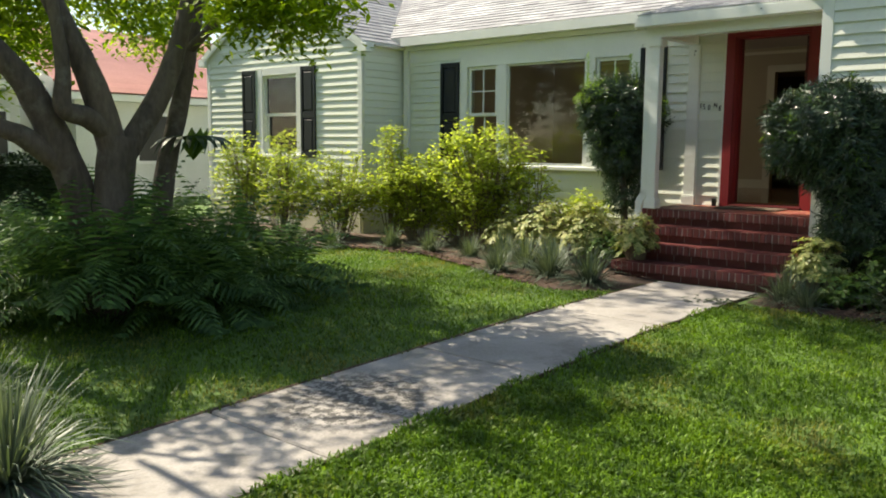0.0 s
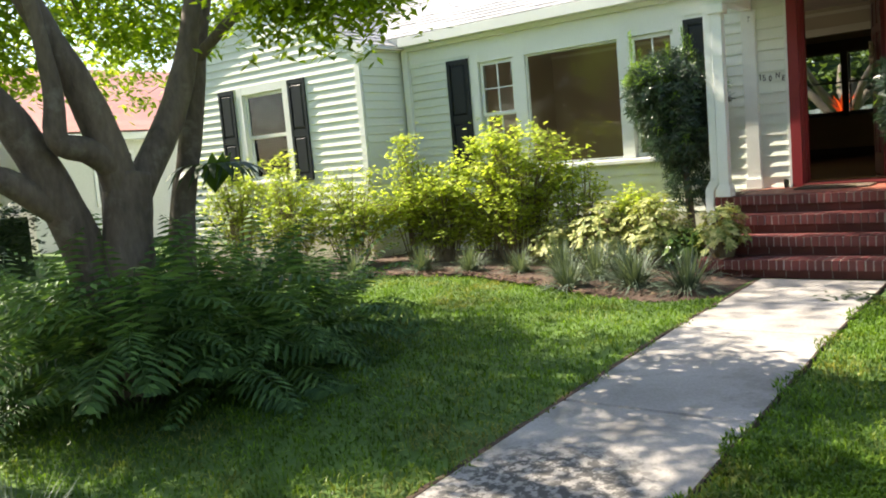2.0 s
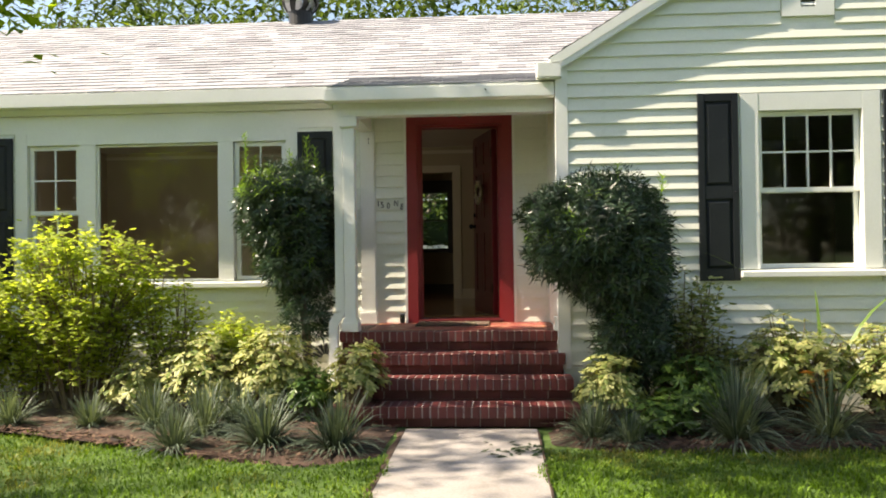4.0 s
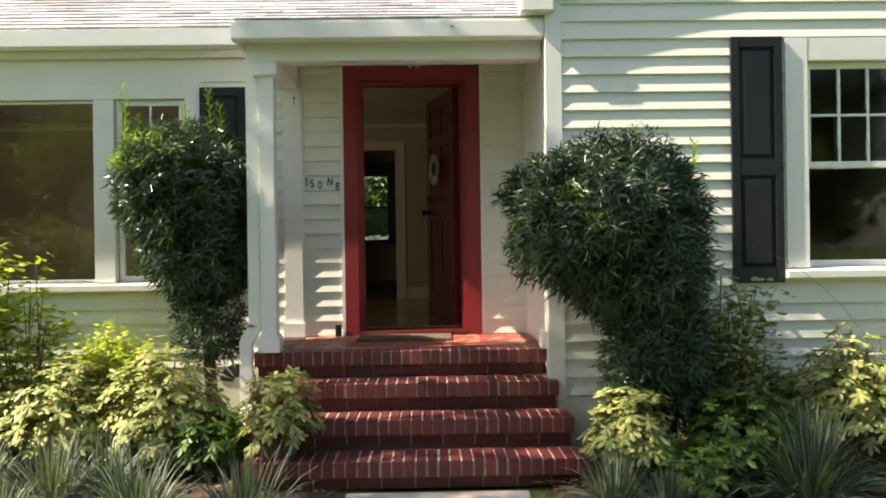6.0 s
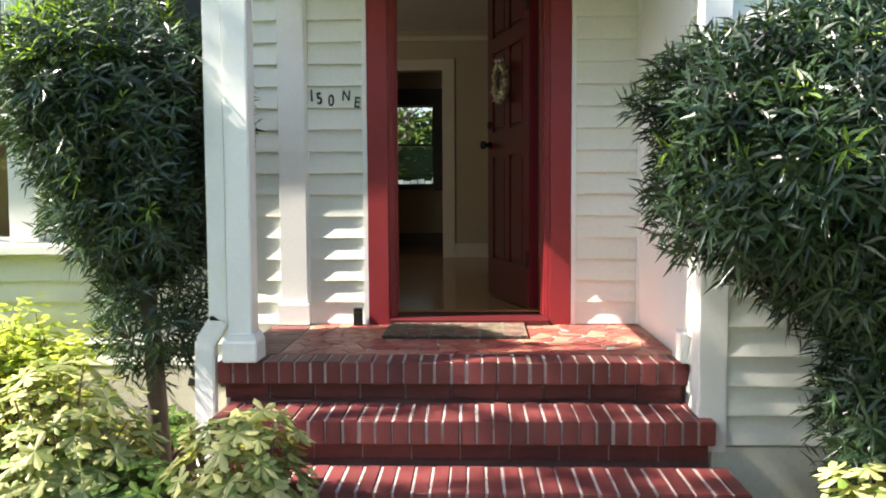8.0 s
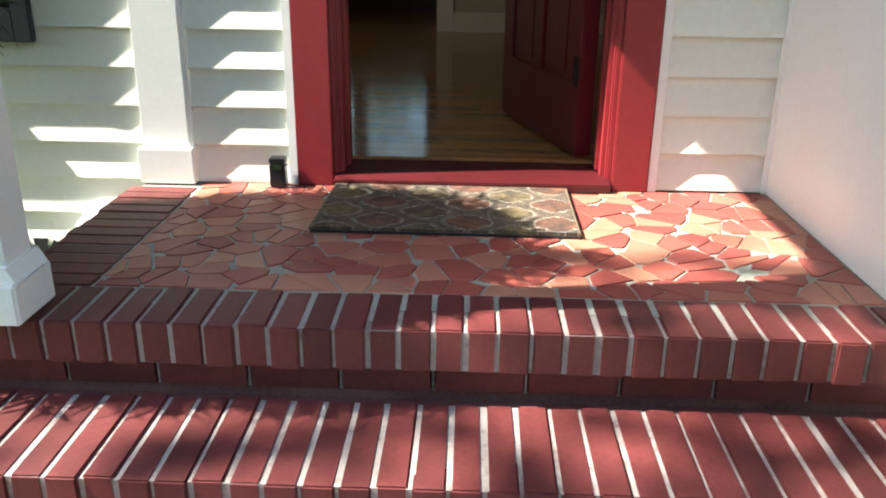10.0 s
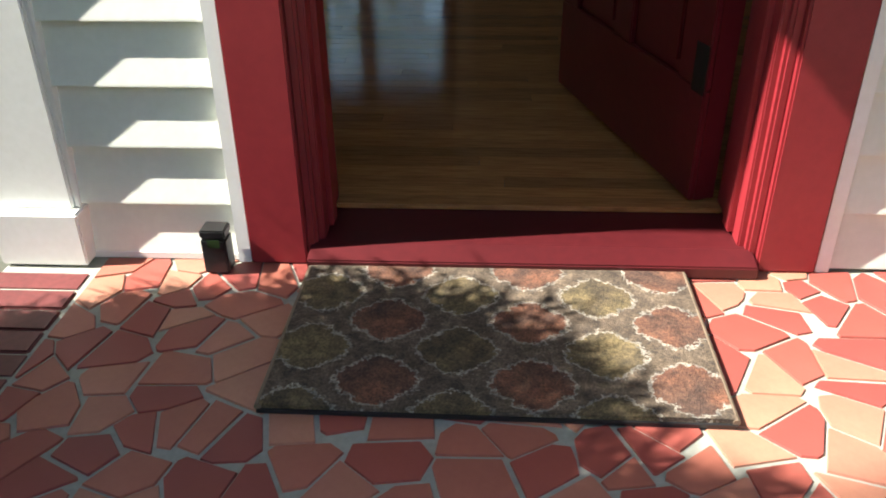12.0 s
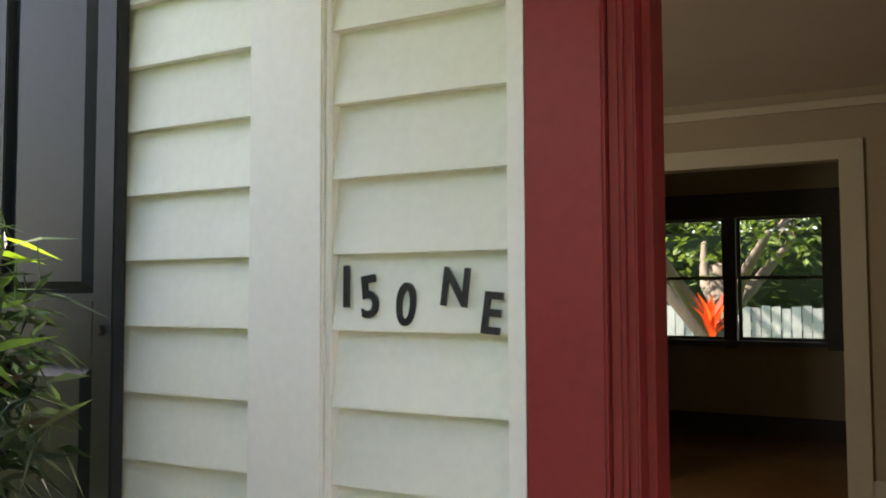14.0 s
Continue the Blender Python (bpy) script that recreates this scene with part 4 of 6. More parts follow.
def crazy_paving():
    r = random.Random(12)
    x0, x1, y0, y1 = -0.862, EAST_X - 0.022, -0.842, 0.008
    seeds = []
    tries = 0
    while len(seeds) < 215 and tries < 9000:
        tries += 1
        p = Vector((r.uniform(x0, x1), r.uniform(y0, y1)))
        if all((p - q).length > r.choice((0.042, 0.068, 0.105)) for q in seeds):
            seeds.append(p)
    for i, s in enumerate(seeds):
        poly = [Vector(p) for p in ((x0, y0), (x1, y0), (x1, y1), (x0, y1))]
        for j, o in enumerate(seeds):
            if i != j and (o - s).length < 0.5:
                n = (o - s).normalized()
                joint = 0.0014 + 0.0030 * ((i * 7 + j * 7) % 5) / 4
                skew = Matrix.Rotation(0.40 * math.sin(1.7 * (min(i, j) * 13 + max(i, j))), 2)
                poly = clip(poly, (s + o) / 2 - n * joint, (skew @ n).normalized())
                if len(poly) < 3:
                    break
        if len(poly) < 3:
            continue
        area = abs(sum(a.x * b.y - b.x * a.y for a, b in zip(poly, poly[1:] + poly[:1]))) / 2
        if area < 0.0006:
            continue
        c = sum(poly, Vector((0, 0))) / len(poly)
        g = Geo()
        n = len(poly)
        tilt = Vector((r.uniform(-1, 1), r.uniform(-1, 1))) * 0.006
        top = 0.001 * r.random()
        ring0 = [(p.x - c.x, p.y - c.y, -0.012) for p in poly]
        ring1 = [(p.x - c.x, p.y - c.y, top - 0.0035 + tilt.dot(p - c)) for p in poly]
        ring2 = [((p.x - c.x) * 0.975, (p.y - c.y) * 0.975, top + tilt.dot(p - c)) for p in poly]
        g.add(ring0 + ring1 + ring2, [(k, (k + 1) % n, n + (k + 1) % n, n + k) for k in range(n)] + [(n + k, n + (k + 1) % n, 2 * n + (k + 1) % n, 2 * n + k) for k in range(n)] + [tuple(range(2 * n, 3 * n))])
        me = mesh("tile", g)
        me.materials.append(SHARD)
        piece("tile", me, (c.x, c.y, PORCH), porch)


crazy_paving()

# porch post with its base, the half post on the wall, the downspouts
post = holder("porch_post", (-0.99, -1.0, PORCH), "square white porch post on a moulded base", "post")
part("shaft", Geo().box((-1.040, -1.056, PORCH + 0.12), (-0.934, -0.944, 2.739)), TRIM, post, bevel=0.006)
part("base", Geo().box((-1.064, -1.078, PORCH + 0.004), (-0.910, -0.922, PORCH + 0.095)), TRIM, post, bevel=0.006)
part("base_cap", Geo().prism([(-1.064, PORCH + 0.095), (-0.910, PORCH + 0.095), (-0.928, PORCH + 0.128), (-1.046, PORCH + 0.128)], -1.066, -0.934, 1), TRIM, post)
part("capital", Geo().box((-1.075, -1.085, 2.64), (-0.905, -0.915, 2.738)), TRIM, post, bevel=0.008)
pil = holder("wall_pilaster", (-0.98, 0.0, PORCH), "flat white pilaster on the clapboard wall", "pilaster")
part("shaft", Geo().box((-1.055, -0.004, PORCH + 0.118), (-0.903, FACE, 2.759)), TRIM, pil, bevel=0.004)
part("edge_strip", Geo().box((-0.903, 0.004, PORCH + 0.118), (-0.892, FACE, 2.759)), TRIM, pil, bevel=0.002)
part("base", Geo().box((-1.068, -0.030, PORCH + 0.002), (-0.888, FACE, PORCH + 0.118)), TRIM, pil, bevel=0.004)


def downspout(pts, label, w=0.07, d=0.055):
    ob = holder("downspout", pts[-1], label, "downspout")
    for i, (a, b) in enumerate(zip(pts, pts[1:])):
        a, b = Vector(a), Vector(b)
        dr = (b - a).normalized()
        s = Vector((1, 0, 0)) if abs(dr.x) < 0.9 else Vector((0, 0, 1))
        s = (s - dr * s.dot(dr)).normalized()
        t = dr.cross(s)
        a2, b2 = a - dr * 0.012, b + dr * 0.006
        g = Geo()
        vs = [p + s * sx * w / 2 + t * sy * d / 2 for p in (a2, b2) for sx, sy in ((-1, -1), (1, -1), (1, 1), (-1, 1))]
        g.add(vs, [(3, 2, 1, 0), (4, 5, 6, 7)] + [(k, (k + 1) % 4, (k + 1) % 4 + 4, k + 4) for k in range(4)])
        part("pipe" if i == 0 else "elbow", g, TRIM, ob, bevel=0.006)
    return ob


downspout([(-1.090, -1.0, 2.87), (-1.090, -1.0, 0.90), (-1.155, -1.0, 0.80), (-1.155, -1.02, 0.36), (-1.115, -1.12, 0.14)], "white downspout with an elbow beside the porch post", w=0.088)
downspout([(-6.02, -0.02, 3.1), (-6.02, -0.02, 0.4), (-6.02, -0.12, 0.2)], "cream downspout in the wall corner", w=0.10, d=0.07)

# front door frame, door, threshold
frame_ob = holder("door_1", (0, 0.05, PORCH), "dark red front door standing open in a wide red frame", "door", kind="structure")
for s in (-1, 1):
    x0, x1 = sorted((s * 0.56, s * 0.445))
    part("door_casing", Geo().box((x0, -0.004, PORCH + 0.001), (x1, FACE + 0.02, 2.94)), RED, frame_ob, bevel=0.004)
    x0, x1 = sorted((s * 0.449, s * 0.425))
    part("casing_bead", Geo().box((x0, 0.012, PORCH + 0.001), (x1, FACE + 0.04, 2.83)), RED, frame_ob, bevel=0.006)
    x0, x1 = sorted((s * 0.43, s * 0.412))
    part("jamb", Geo().box((x0, 0.03, PORCH + 0.001), (x1, 0.205, 2.81)), RED, frame_ob, bevel=0.003)
    x0, x1 = sorted((s * 0.413, s * 0.400))
    part("door_stop", Geo().box((x0, 0.07, PORCH + 0.05), (x1, 0.112, 2.80)), RED, frame_ob, bevel=0.002)
part("door_casing", Geo().box((-0.445, -0.002, 2.815), (0.445, FACE + 0.02, 2.938)), RED, frame_ob, bevel=0.004)
part("head_jamb", Geo().box((-0.43, 0.03, 2.795), (0.43, 0.205, 2.815)), RED, frame_ob, bevel=0.003)
part("threshold", Geo().prism([(-0.035, PORCH + 0.002), (0.205, PORCH + 0.002), (0.205, PORCH + 0.052), (0.02, PORCH + 0.040), (-0.035, PORCH + 0.028)], -0.44, 0.44, 0), SILL, frame_ob, "dark maroon painted door sill", bevel=0.003)
part("door_saddle", Geo().box((-0.41, 0.15, PORCH + 0.05), (0.41, 0.20, PORCH + 0.062)), WOOD_FLOOR, frame_ob, "varnished wooden saddle", bevel=0.003)

FLOOR = 0.775
hinge, along = Vector((0.365, 0.185, 0)), Vector((-0.27, 0.963, 0)).normalized()
side = Vector((-along.y, along.x, 0))
if side.x > 0:
    side = -side


def door_block(g, u0, u1, z0, z1, d0, d1):
    """A block on the door leaf: u along the leaf from the hinge, d outwards from its mid plane."""
    vs = [hinge + along * u + side * d + Vector((0, 0, z)) for z in (z0, z1) for u, d in ((u0, d0), (u1, d0), (u1, d1), (u0, d1))]
    return g.add(vs, [(3, 2, 1, 0), (4, 5, 6, 7), (0, 1, 5, 4), (1, 2, 6, 5), (2, 3, 7, 6), (3, 0, 4, 7)])


LEAF_W, Z0, Z1 = 0.815, FLOOR + 0.012, 2.79
leaf_ob = part("door_leaf", door_block(Geo(), 0, LEAF_W, Z0, Z1, -0.034, 0.010), DOOR_RED, frame_ob, "deep red panelled door leaf")
rows = [(0.0, 0.24), (0.90, 1.06), (1.56, 1.66), (1.91, 2.003)]
for a, b in rows:
    part("rail", door_block(Geo(), 0.0, LEAF_W, Z0 + a, Z0 + b, 0.010, 0.024), DOOR_RED, leaf_ob, bevel=0.003)
for u0, u1 in ((0.0, 0.115), (0.36, 0.455), (LEAF_W - 0.115, LEAF_W)):
    for (_, a), (b, _) in zip(rows, rows[1:]):
        part("stile", door_block(Geo(), u0, u1, Z0 + a, Z0 + b, 0.010, 0.024), DOOR_RED, leaf_ob, bevel=0.003)
for u0, u1 in ((0.135, 0.34), (0.475, LEAF_W - 0.135)):
    for (_, a), (b, _) in zip(rows, rows[1:]):
        part("raised_panel", door_block(Geo(), u0, u1, Z0 + a + 0.02, Z0 + b - 0.02, 0.010, 0.019), DOOR_RED, leaf_ob, bevel=0.006)
for z in (Z0 + 0.28, Z0 + 1.75):
    g = Geo()
    door_block(g, 0.0, 0.05, z - 0.05, z + 0.05, 0.0242, 0.027)
    part("hinge_plate", g, BLACK_METAL, leaf_ob, "dark iron hinge", bevel=0.001)
p = hinge + along * (LEAF_W - 0.06) + Vector((0, 0, Z0 + 0.98))
part("door_knob", Geo().tube([p + side * 0.02, p + side * 0.05, p + side * 0.06, p + side * 0.085, p + side * 0.095], [0.028, 0.012, 0.026, 0.028, 0.010], 14), BLACK_METAL, leaf_ob, "dark round knob", smooth=True)
part("deadbolt", Geo().tube([p + side * 0.02 + Vector((0, 0, 0.13)), p + side * 0.04 + Vector((0, 0, 0.13))], [0.024, 0.022], 14), BLACK_METAL, leaf_ob)

# wreath on the door
wc = hinge + along * 0.40 + side * 0.055 + Vector((0, 0, 2.135))
wreath = holder("door_wreath", wc, "pale cream flower wreath hanging on the red door", "wreath")
ringpts = [wc + along * 0.105 * math.cos(a) + Vector((0, 0, 0.105 * math.sin(a))) for a in [2 * math.pi * i / 18 for i in range(19)]]
part("ring", Geo().tube(ringpts, [0.012] * 19, 6, False), TWIG, wreath, "brown twig ring")
for i in range(15):
    a = 2 * math.pi * i / 15 + rng.uniform(-0.1, 0.1)
    if i in (4,):
        continue
    c = wc + along * 0.105 * math.cos(a) + Vector((0, 0, 0.105 * math.sin(a))) + side * 0.006
    g = Geo()
    for k in range(20):
        b = rng.uniform(0, 6.28)
        d = along * math.cos(b) + Vector((0, 0, math.sin(b))) + side * rng.uniform(0.1, 0.9)
        g.blade(c, d, d.cross(side), rng.uniform(0.034, 0.058), 0.036)
    part("flower", g, PETAL, wreath)

# porch things: mat, candle lantern, ceiling light, house number
mat_g = Geo()
nx, ny = 24, 14
xs = [-0.362 + 0.724 * i / nx for i in range(nx + 1)]
ys = [-0.220 + 0.440 * j / ny for j in range(ny + 1)]
top = [(x, y, 0.014 + 0.0015 * noise.noise((x * 9, y * 9, 3))) for y in ys for x in xs]
mat_g.add(top, [(j * (nx + 1) + i, j * (nx + 1) + i + 1, (j + 1) * (nx + 1) + i + 1, (j + 1) * (nx + 1) + i) for j in range(ny) for i in range(nx)])
mat_g.box((-0.362, -0.220, 0.0), (0.362, 0.220, 0.0125))
doormat = holder("doormat", (0, 0, 0), "brown woven doormat with red and gold medallions before the door", "doormat")
part("woven_top", mat_g, MAT, doormat, "patterned woven pile")
part("backing", Geo().box((-0.366, -0.224, -0.002), (0.366, 0.224, 0.005)), PLASTIC, doormat, "thin dark rubber backing")
for s in (-1, 1):
    part("binding", Geo().tube([(s * 0.364, -0.222, 0.008), (s * 0.364, 0.222, 0.008)], [0.006, 0.006], 8), TWIG, doormat, "brown stitched edge")
doormat.location, doormat.rotation_euler = (-0.070, -0.235, PORCH + 0.004), (0, 0, radians(-0.6))

lantern = holder("solar_lantern", (-0.613, -0.028, PORCH), "small black box standing against the wall by the door", "lantern")
part("body", Geo().box((-0.642, -0.050, PORCH + 0.003), (-0.592, -0.006, PORCH + 0.078)), PLASTIC, lantern, bevel=0.004)
part("lid", Geo().box((-0.642, -0.050, PORCH + 0.080), (-0.592, -0.006, PORCH + 0.098)), PLASTIC, lantern, "glossy black lid", bevel=0.003)
part("sticker", Geo().box((-0.628, -0.0512, PORCH + 0.062), (-0.604, -0.0502, PORCH + 0.078)), HEDGE, lantern, "small green label")

porch_lamp = holder("porch_ceiling_light", (0.03, -0.5, 2.945), "small glass porch ceiling light with a dark metal base", "ceiling light")
part("base", Geo().tube([(0.03, -0.5, 2.944), (0.03, -0.5, 2.915)], [0.085, 0.075], 20), BLACK_METAL, porch_lamp)
part("shade", Geo().tube([(0.03, -0.5, 2.915), (0.03, -0.5, 2.86), (0.03, -0.5, 2.82)], [0.095, 0.085, 0.045], 12), LAMP_GLASS, porch_lamp, "frosted glass shade")
part("finial", Geo().tube([(0.03, -0.5, 2.82), (0.03, -0.5, 2.795)], [0.016, 0.006], 10), BLACK_METAL, porch_lamp)

number = holder("house_number", (-0.74, 0.012, 1.93), "black house number letters on the clapboard", "house number")
for ch, x, z, size, turn in (("1", -0.884, 1.963, 0.092, -4), ("5", -0.838, 1.946, 0.092, -9), ("0", -0.777, 1.937, 0.090, 0), ("N", -0.702, 1.968, 0.080, 4), ("E", -0.634, 1.929, 0.084, 5)):
    cu = bpy.data.curves.new("letter", "FONT")
    cu.body, cu.size, cu.extrude, cu.offset, cu.align_x = ch, size, 0.003, 0.0016, "LEFT"
    ob = new("letter", cu)
    me = bpy.data.meshes.new_from_object(ob.evaluated_get(bpy.context.evaluated_depsgraph_get()))
    bpy.data.objects.remove(ob)
    me.materials.clear()
    me.materials.append(PLASTIC)
    ob = new("letter", me)
    ob.parent = number
    ob.matrix_parent_inverse = Matrix.Translation(-Vector(number.location))
    ob.matrix_basis = pose(x, 0.0035 if ch == "E" else 0.0105, z, 90 - 6, turn, 0) @ Matrix.Diagonal((0.78, 1, 1, 1))
    tagged(ob, "black number character")

# small things on porch woodwork
cover = holder("wall_vent_cover", (-1.24, 0.0, 0.53), "small white plastic vent hood on the wall beside the porch", "vent cover")
part("hood", Geo().prism([(0.01, 0.50), (-0.095, 0.50), (-0.102, 0.57), (-0.085, 0.605), (0.01, 0.62)], -1.275, -1.185, 0), WHITE_VINYL, cover, bevel=0.008)
part("flange", Geo().box((-1.290, -0.004, 0.485), (-1.170, 0.012, 0.635)), WHITE_VINYL, cover, bevel=0.003)
hook = thing("cup_hook", Geo().tube([(0.30, -1.236, 2.925), (0.30, -1.25, 2.93), (0.315, -1.252, 2.915)], [0.004, 0.004, 0.003], 6), BLACK_METAL, "small black hook on the porch fascia", "hook")
hook2 = thing("post_hook", Geo().tube([(-0.955, 0.01, 2.68), (-0.955, -0.05, 2.68), (-0.955, -0.055, 2.62)], [0.005, 0.005, 0.004], 6), BLACK_METAL, "small black hook on the pilaster", "hook")


# ---- inside ----
def interior():
    fl = struct("floor", Geo().box((-6.0, 0.20, FLOOR - 0.12), (1.2, 6.43, FLOOR - 0.012)), DARK, "dark oak board floor of the front room", category="floor")
    bw = 0.057
    lens = {}
    def floor_board(x, w, y0):
        key = round(w, 2)
        if key not in lens:
            lens[key] = mesh("floor_board", Geo().box((0, 0.0006, -0.011), (key - 0.001, bw - 0.0006, 0)))
            lens[key].materials.append(WOOD_FLOOR)
        piece("floor_board", lens[key], (x, y0, FLOOR), fl)
    rows_n = 0
    y = 0.20
    rest = Geo()
    while y < 6.40:
        x = -2.4 if y < 2.6 else -2.6
        start = x - rng.uniform(0, 0.9)
        while start < 1.2:
            w = rng.choice((0.9, 1.3, 1.7))
            w = min(w, 1.2 - start)
            if w > 0.03:
                if y < 3.6:
                    floor_board(start, w, y)
                else:
                    rest.box((start, y + 0.0006, FLOOR - 0.011), (start + w - 0.001, y + bw - 0.0006, FLOOR))
            start += w
        y += bw
    rest.box((-6.0, 0.2, FLOOR - 0.011), (-3.6, 6.4, FLOOR - 0.001))
    tagged(part("floor_boards", rest, WOOD_FLOOR, fl, "varnished oak boards"), kind="stuff")
    struct("ceiling", Geo().box((-6.0, 0.2, 3.16), (1.2, 6.43, 3.18)), CEIL, "cream painted ceiling of the front room", category="ceiling")
    struct("wall_room_east", Geo().box((1.05, 0.2, FLOOR - 0.1), (1.17, 6.43, 3.17)), TAN, "plain tan wall inside", category="wall")
    struct("wall_room_west", Geo().box((-6.0, 0.2, FLOOR - 0.1), (-5.88, 6.43, 3.17)), TAN, "plain tan wall inside", category="wall")
    struct("wall_lining_front", Geo().box((-5.88, 0.201, FLOOR), (-4.9, 0.215, 3.16)).box((-1.72, 0.201, FLOOR), (-0.5, 0.215, 3.16)).box((0.5, 0.201, FLOOR), (1.05, 0.215, 3.16)), TAN, "plain tan wall inside", category="wall")
    mid = wall_with_openings("wall_room_middle", 0, -5.88, 1.05, FLOOR - 0.05, 3.165, 4.20, 4.32, [(-1.42, -0.30, FLOOR - 0.05, 2.75)], TAN, "tan wall with a wide cased opening")
    for x0, x1, z0, z1 in ((-1.55, -1.42, FLOOR, 2.86), (-0.30, -0.17, FLOOR, 2.86), (-1.42, -0.30, 2.75, 2.86)):
        part("opening_casing", Geo().box((x0, 4.178, z0), (x1, 4.20, z1)), CREAM_TRIM, mid, bevel=0.003)
    for x0, x1 in ((-5.88, -1.55), (-0.17, 1.05)):
        part("baseboard", Geo().box((x0, 4.184, FLOOR), (x1, 4.20, FLOOR + 0.15)), CREAM_TRIM, mid, bevel=0.003)
    part("picture_rail", Geo().box((-5.88, 4.17, 3.05), (1.05, 4.20, 3.10)), CREAM_TRIM, mid, bevel=0.004)
    bwin = (-2.05, -0.36, 1.53, 2.68)
    back = wall_with_openings("wall_back", 0, -10.3, 5.2, -0.1, 3.15, 6.43, 6.6, [bwin], TAN, "tan back wall with a pair of windows")
    part("baseboard", Geo().box((-5.8, 6.412, FLOOR), (1.0, 6.43, FLOOR + 0.16)), BROWN_TRIM, back, bevel=0.003)
    w4 = holder("window_4", (-1.2, 6.45, 1.53), "pair of dark framed double-hung back windows onto the garden", "window", kind="structure")
    for x0, x1 in ((-2.15, -2.03), (-1.29, -1.195), (-0.49, -0.27)):
        part("window_casing", Geo().box((x0, 6.40, 1.50), (x1, 6.47, 2.66)), BROWN_TRIM, w4, bevel=0.003)
    part("window_casing", Geo().box((-2.15, 6.395, 2.625), (-0.27, 6.47, 2.84)), BROWN_TRIM, w4, "wide dark head board", bevel=0.003)
    part("window_sill", Geo().box((-2.2, 6.35, 1.52), (-0.22, 6.47, 1.565)), BROWN_TRIM, w4, bevel=0.004)
    for x0, x1 in ((-2.03, -1.29), (-1.195, -0.49)):
        sash(w4, x0, x1, 2.09, 2.635, 6.475, 1, 1, BROWN_TRIM, rail=0.03)
        sash(w4, x0, x1, 1.56, 2.12, 6.51, 1, 1, BROWN_TRIM, rail=0.03)
    for nm, x0, x1, y0 in (("east", 1.18, 5.2, EAST_Y + 0.17), ("west", -10.3, -6.0, WEST_Y + 0.17)):
        struct(f"ceiling_{nm}_wing", Geo().box((x0, y0, 3.04), (x1, 6.43, 3.06)), CEIL, f"cream ceiling of the {nm} wing", category="ceiling")
        struct(f"floor_{nm}_wing", Geo().box((x0, y0, FLOOR - 0.1), (x1, 6.43, FLOOR)), WOOD_FLOOR, f"oak floor of the {nm} wing", category="floor")
        struct(f"wall_{nm}_wing_inside", Geo().box((x0, 3.4, FLOOR), (x1, 3.5, 3.04)), TAN, f"tan inner wall of the {nm} wing", category="wall")
    small = holder("ceiling_fan_light", (-1.9, 3.0, 3.16), "dark low ceiling fixture in the front room", "ceiling light")
    part("rod", Geo().tube([(-1.9, 3.0, 3.16), (-1.9, 3.0, 3.06)], [0.02, 0.02], 8), BROWN_TRIM, small)
    for k in range(4):
        a = k * math.pi / 2 + 0.5
        d = Vector((math.cos(a), math.sin(a), 0))
        q = Vector((-1.9, 3.0, 3.05))
        part("blade", Geo().strap([q + d * 0.08, q + d * 0.55], [0.09, 0.12], (-d.y, d.x, 0.1)), BROWN_TRIM, small)
    part("hub", Geo().tube([(-1.9, 3.0, 3.07), (-1.9, 3.0, 3.0)], [0.10, 0.07], 16), BROWN_TRIM, small)


interior()


# ---- plants ----
def lean_dir(r, a, tilt):
    return Vector((math.cos(a) * math.sin(tilt), math.sin(a) * math.sin(tilt), math.cos(tilt)))


def border_grass(seed, n, length, width, spread=1.15):
    """A tuft of long arching blades."""
    r = random.Random(seed)
    g = Geo()
    for _ in range(n):
        a, tilt = r.uniform(0, 6.283), abs(r.gauss(0.45, 0.35)) * spread
        ln, wd = length * r.uniform(0.55, 1.1), width * r.uniform(0.7, 1.2)
        d = lean_dir(r, a, min(tilt, 1.3))
        p = Vector((math.cos(a), math.sin(a), 0)) * r.uniform(0, 0.10)
        pts, q = [], p.copy()
        for k in range(5):
            pts.append(q.copy())
            q = q + d * ln / 4
            d = (d + Vector((0, 0, -0.30 * (0.5 + tilt))) * (0.5 + 0.3 * k)).normalized()
        for p2 in pts:
            p2.z = max(p2.z, 0.01)
        g.strap(pts, [wd * 0.8, wd, wd * 0.9, wd * 0.6, wd * 0.08], (-math.sin(a), math.cos(a), r.uniform(-0.3, 0.3)))
    return g


tufts = []
for s in range(3):
    tufts.append(mesh("border_grass", border_grass(40 + s, 300, 0.44, 0.013, 1.5)))
    tufts[-1].materials.append(LIRIOPE)
big_tufts = []
for s in range(2):
    big_tufts.append(mesh("border_grass", border_grass(60 + s, 460, 0.82, 0.017, 1.85)))
    big_tufts[-1].materials.append(LIRIOPE)


def plant_tuft(data, x, y, scale, turn, label, group):
    ob = tagged(new("border_grass", data), label, "grass clump", group)
    ob.location, ob.scale, ob.rotation_euler = (x, y, ground_z(y) + 0.02), (scale,) * 3, (0, 0, turn)


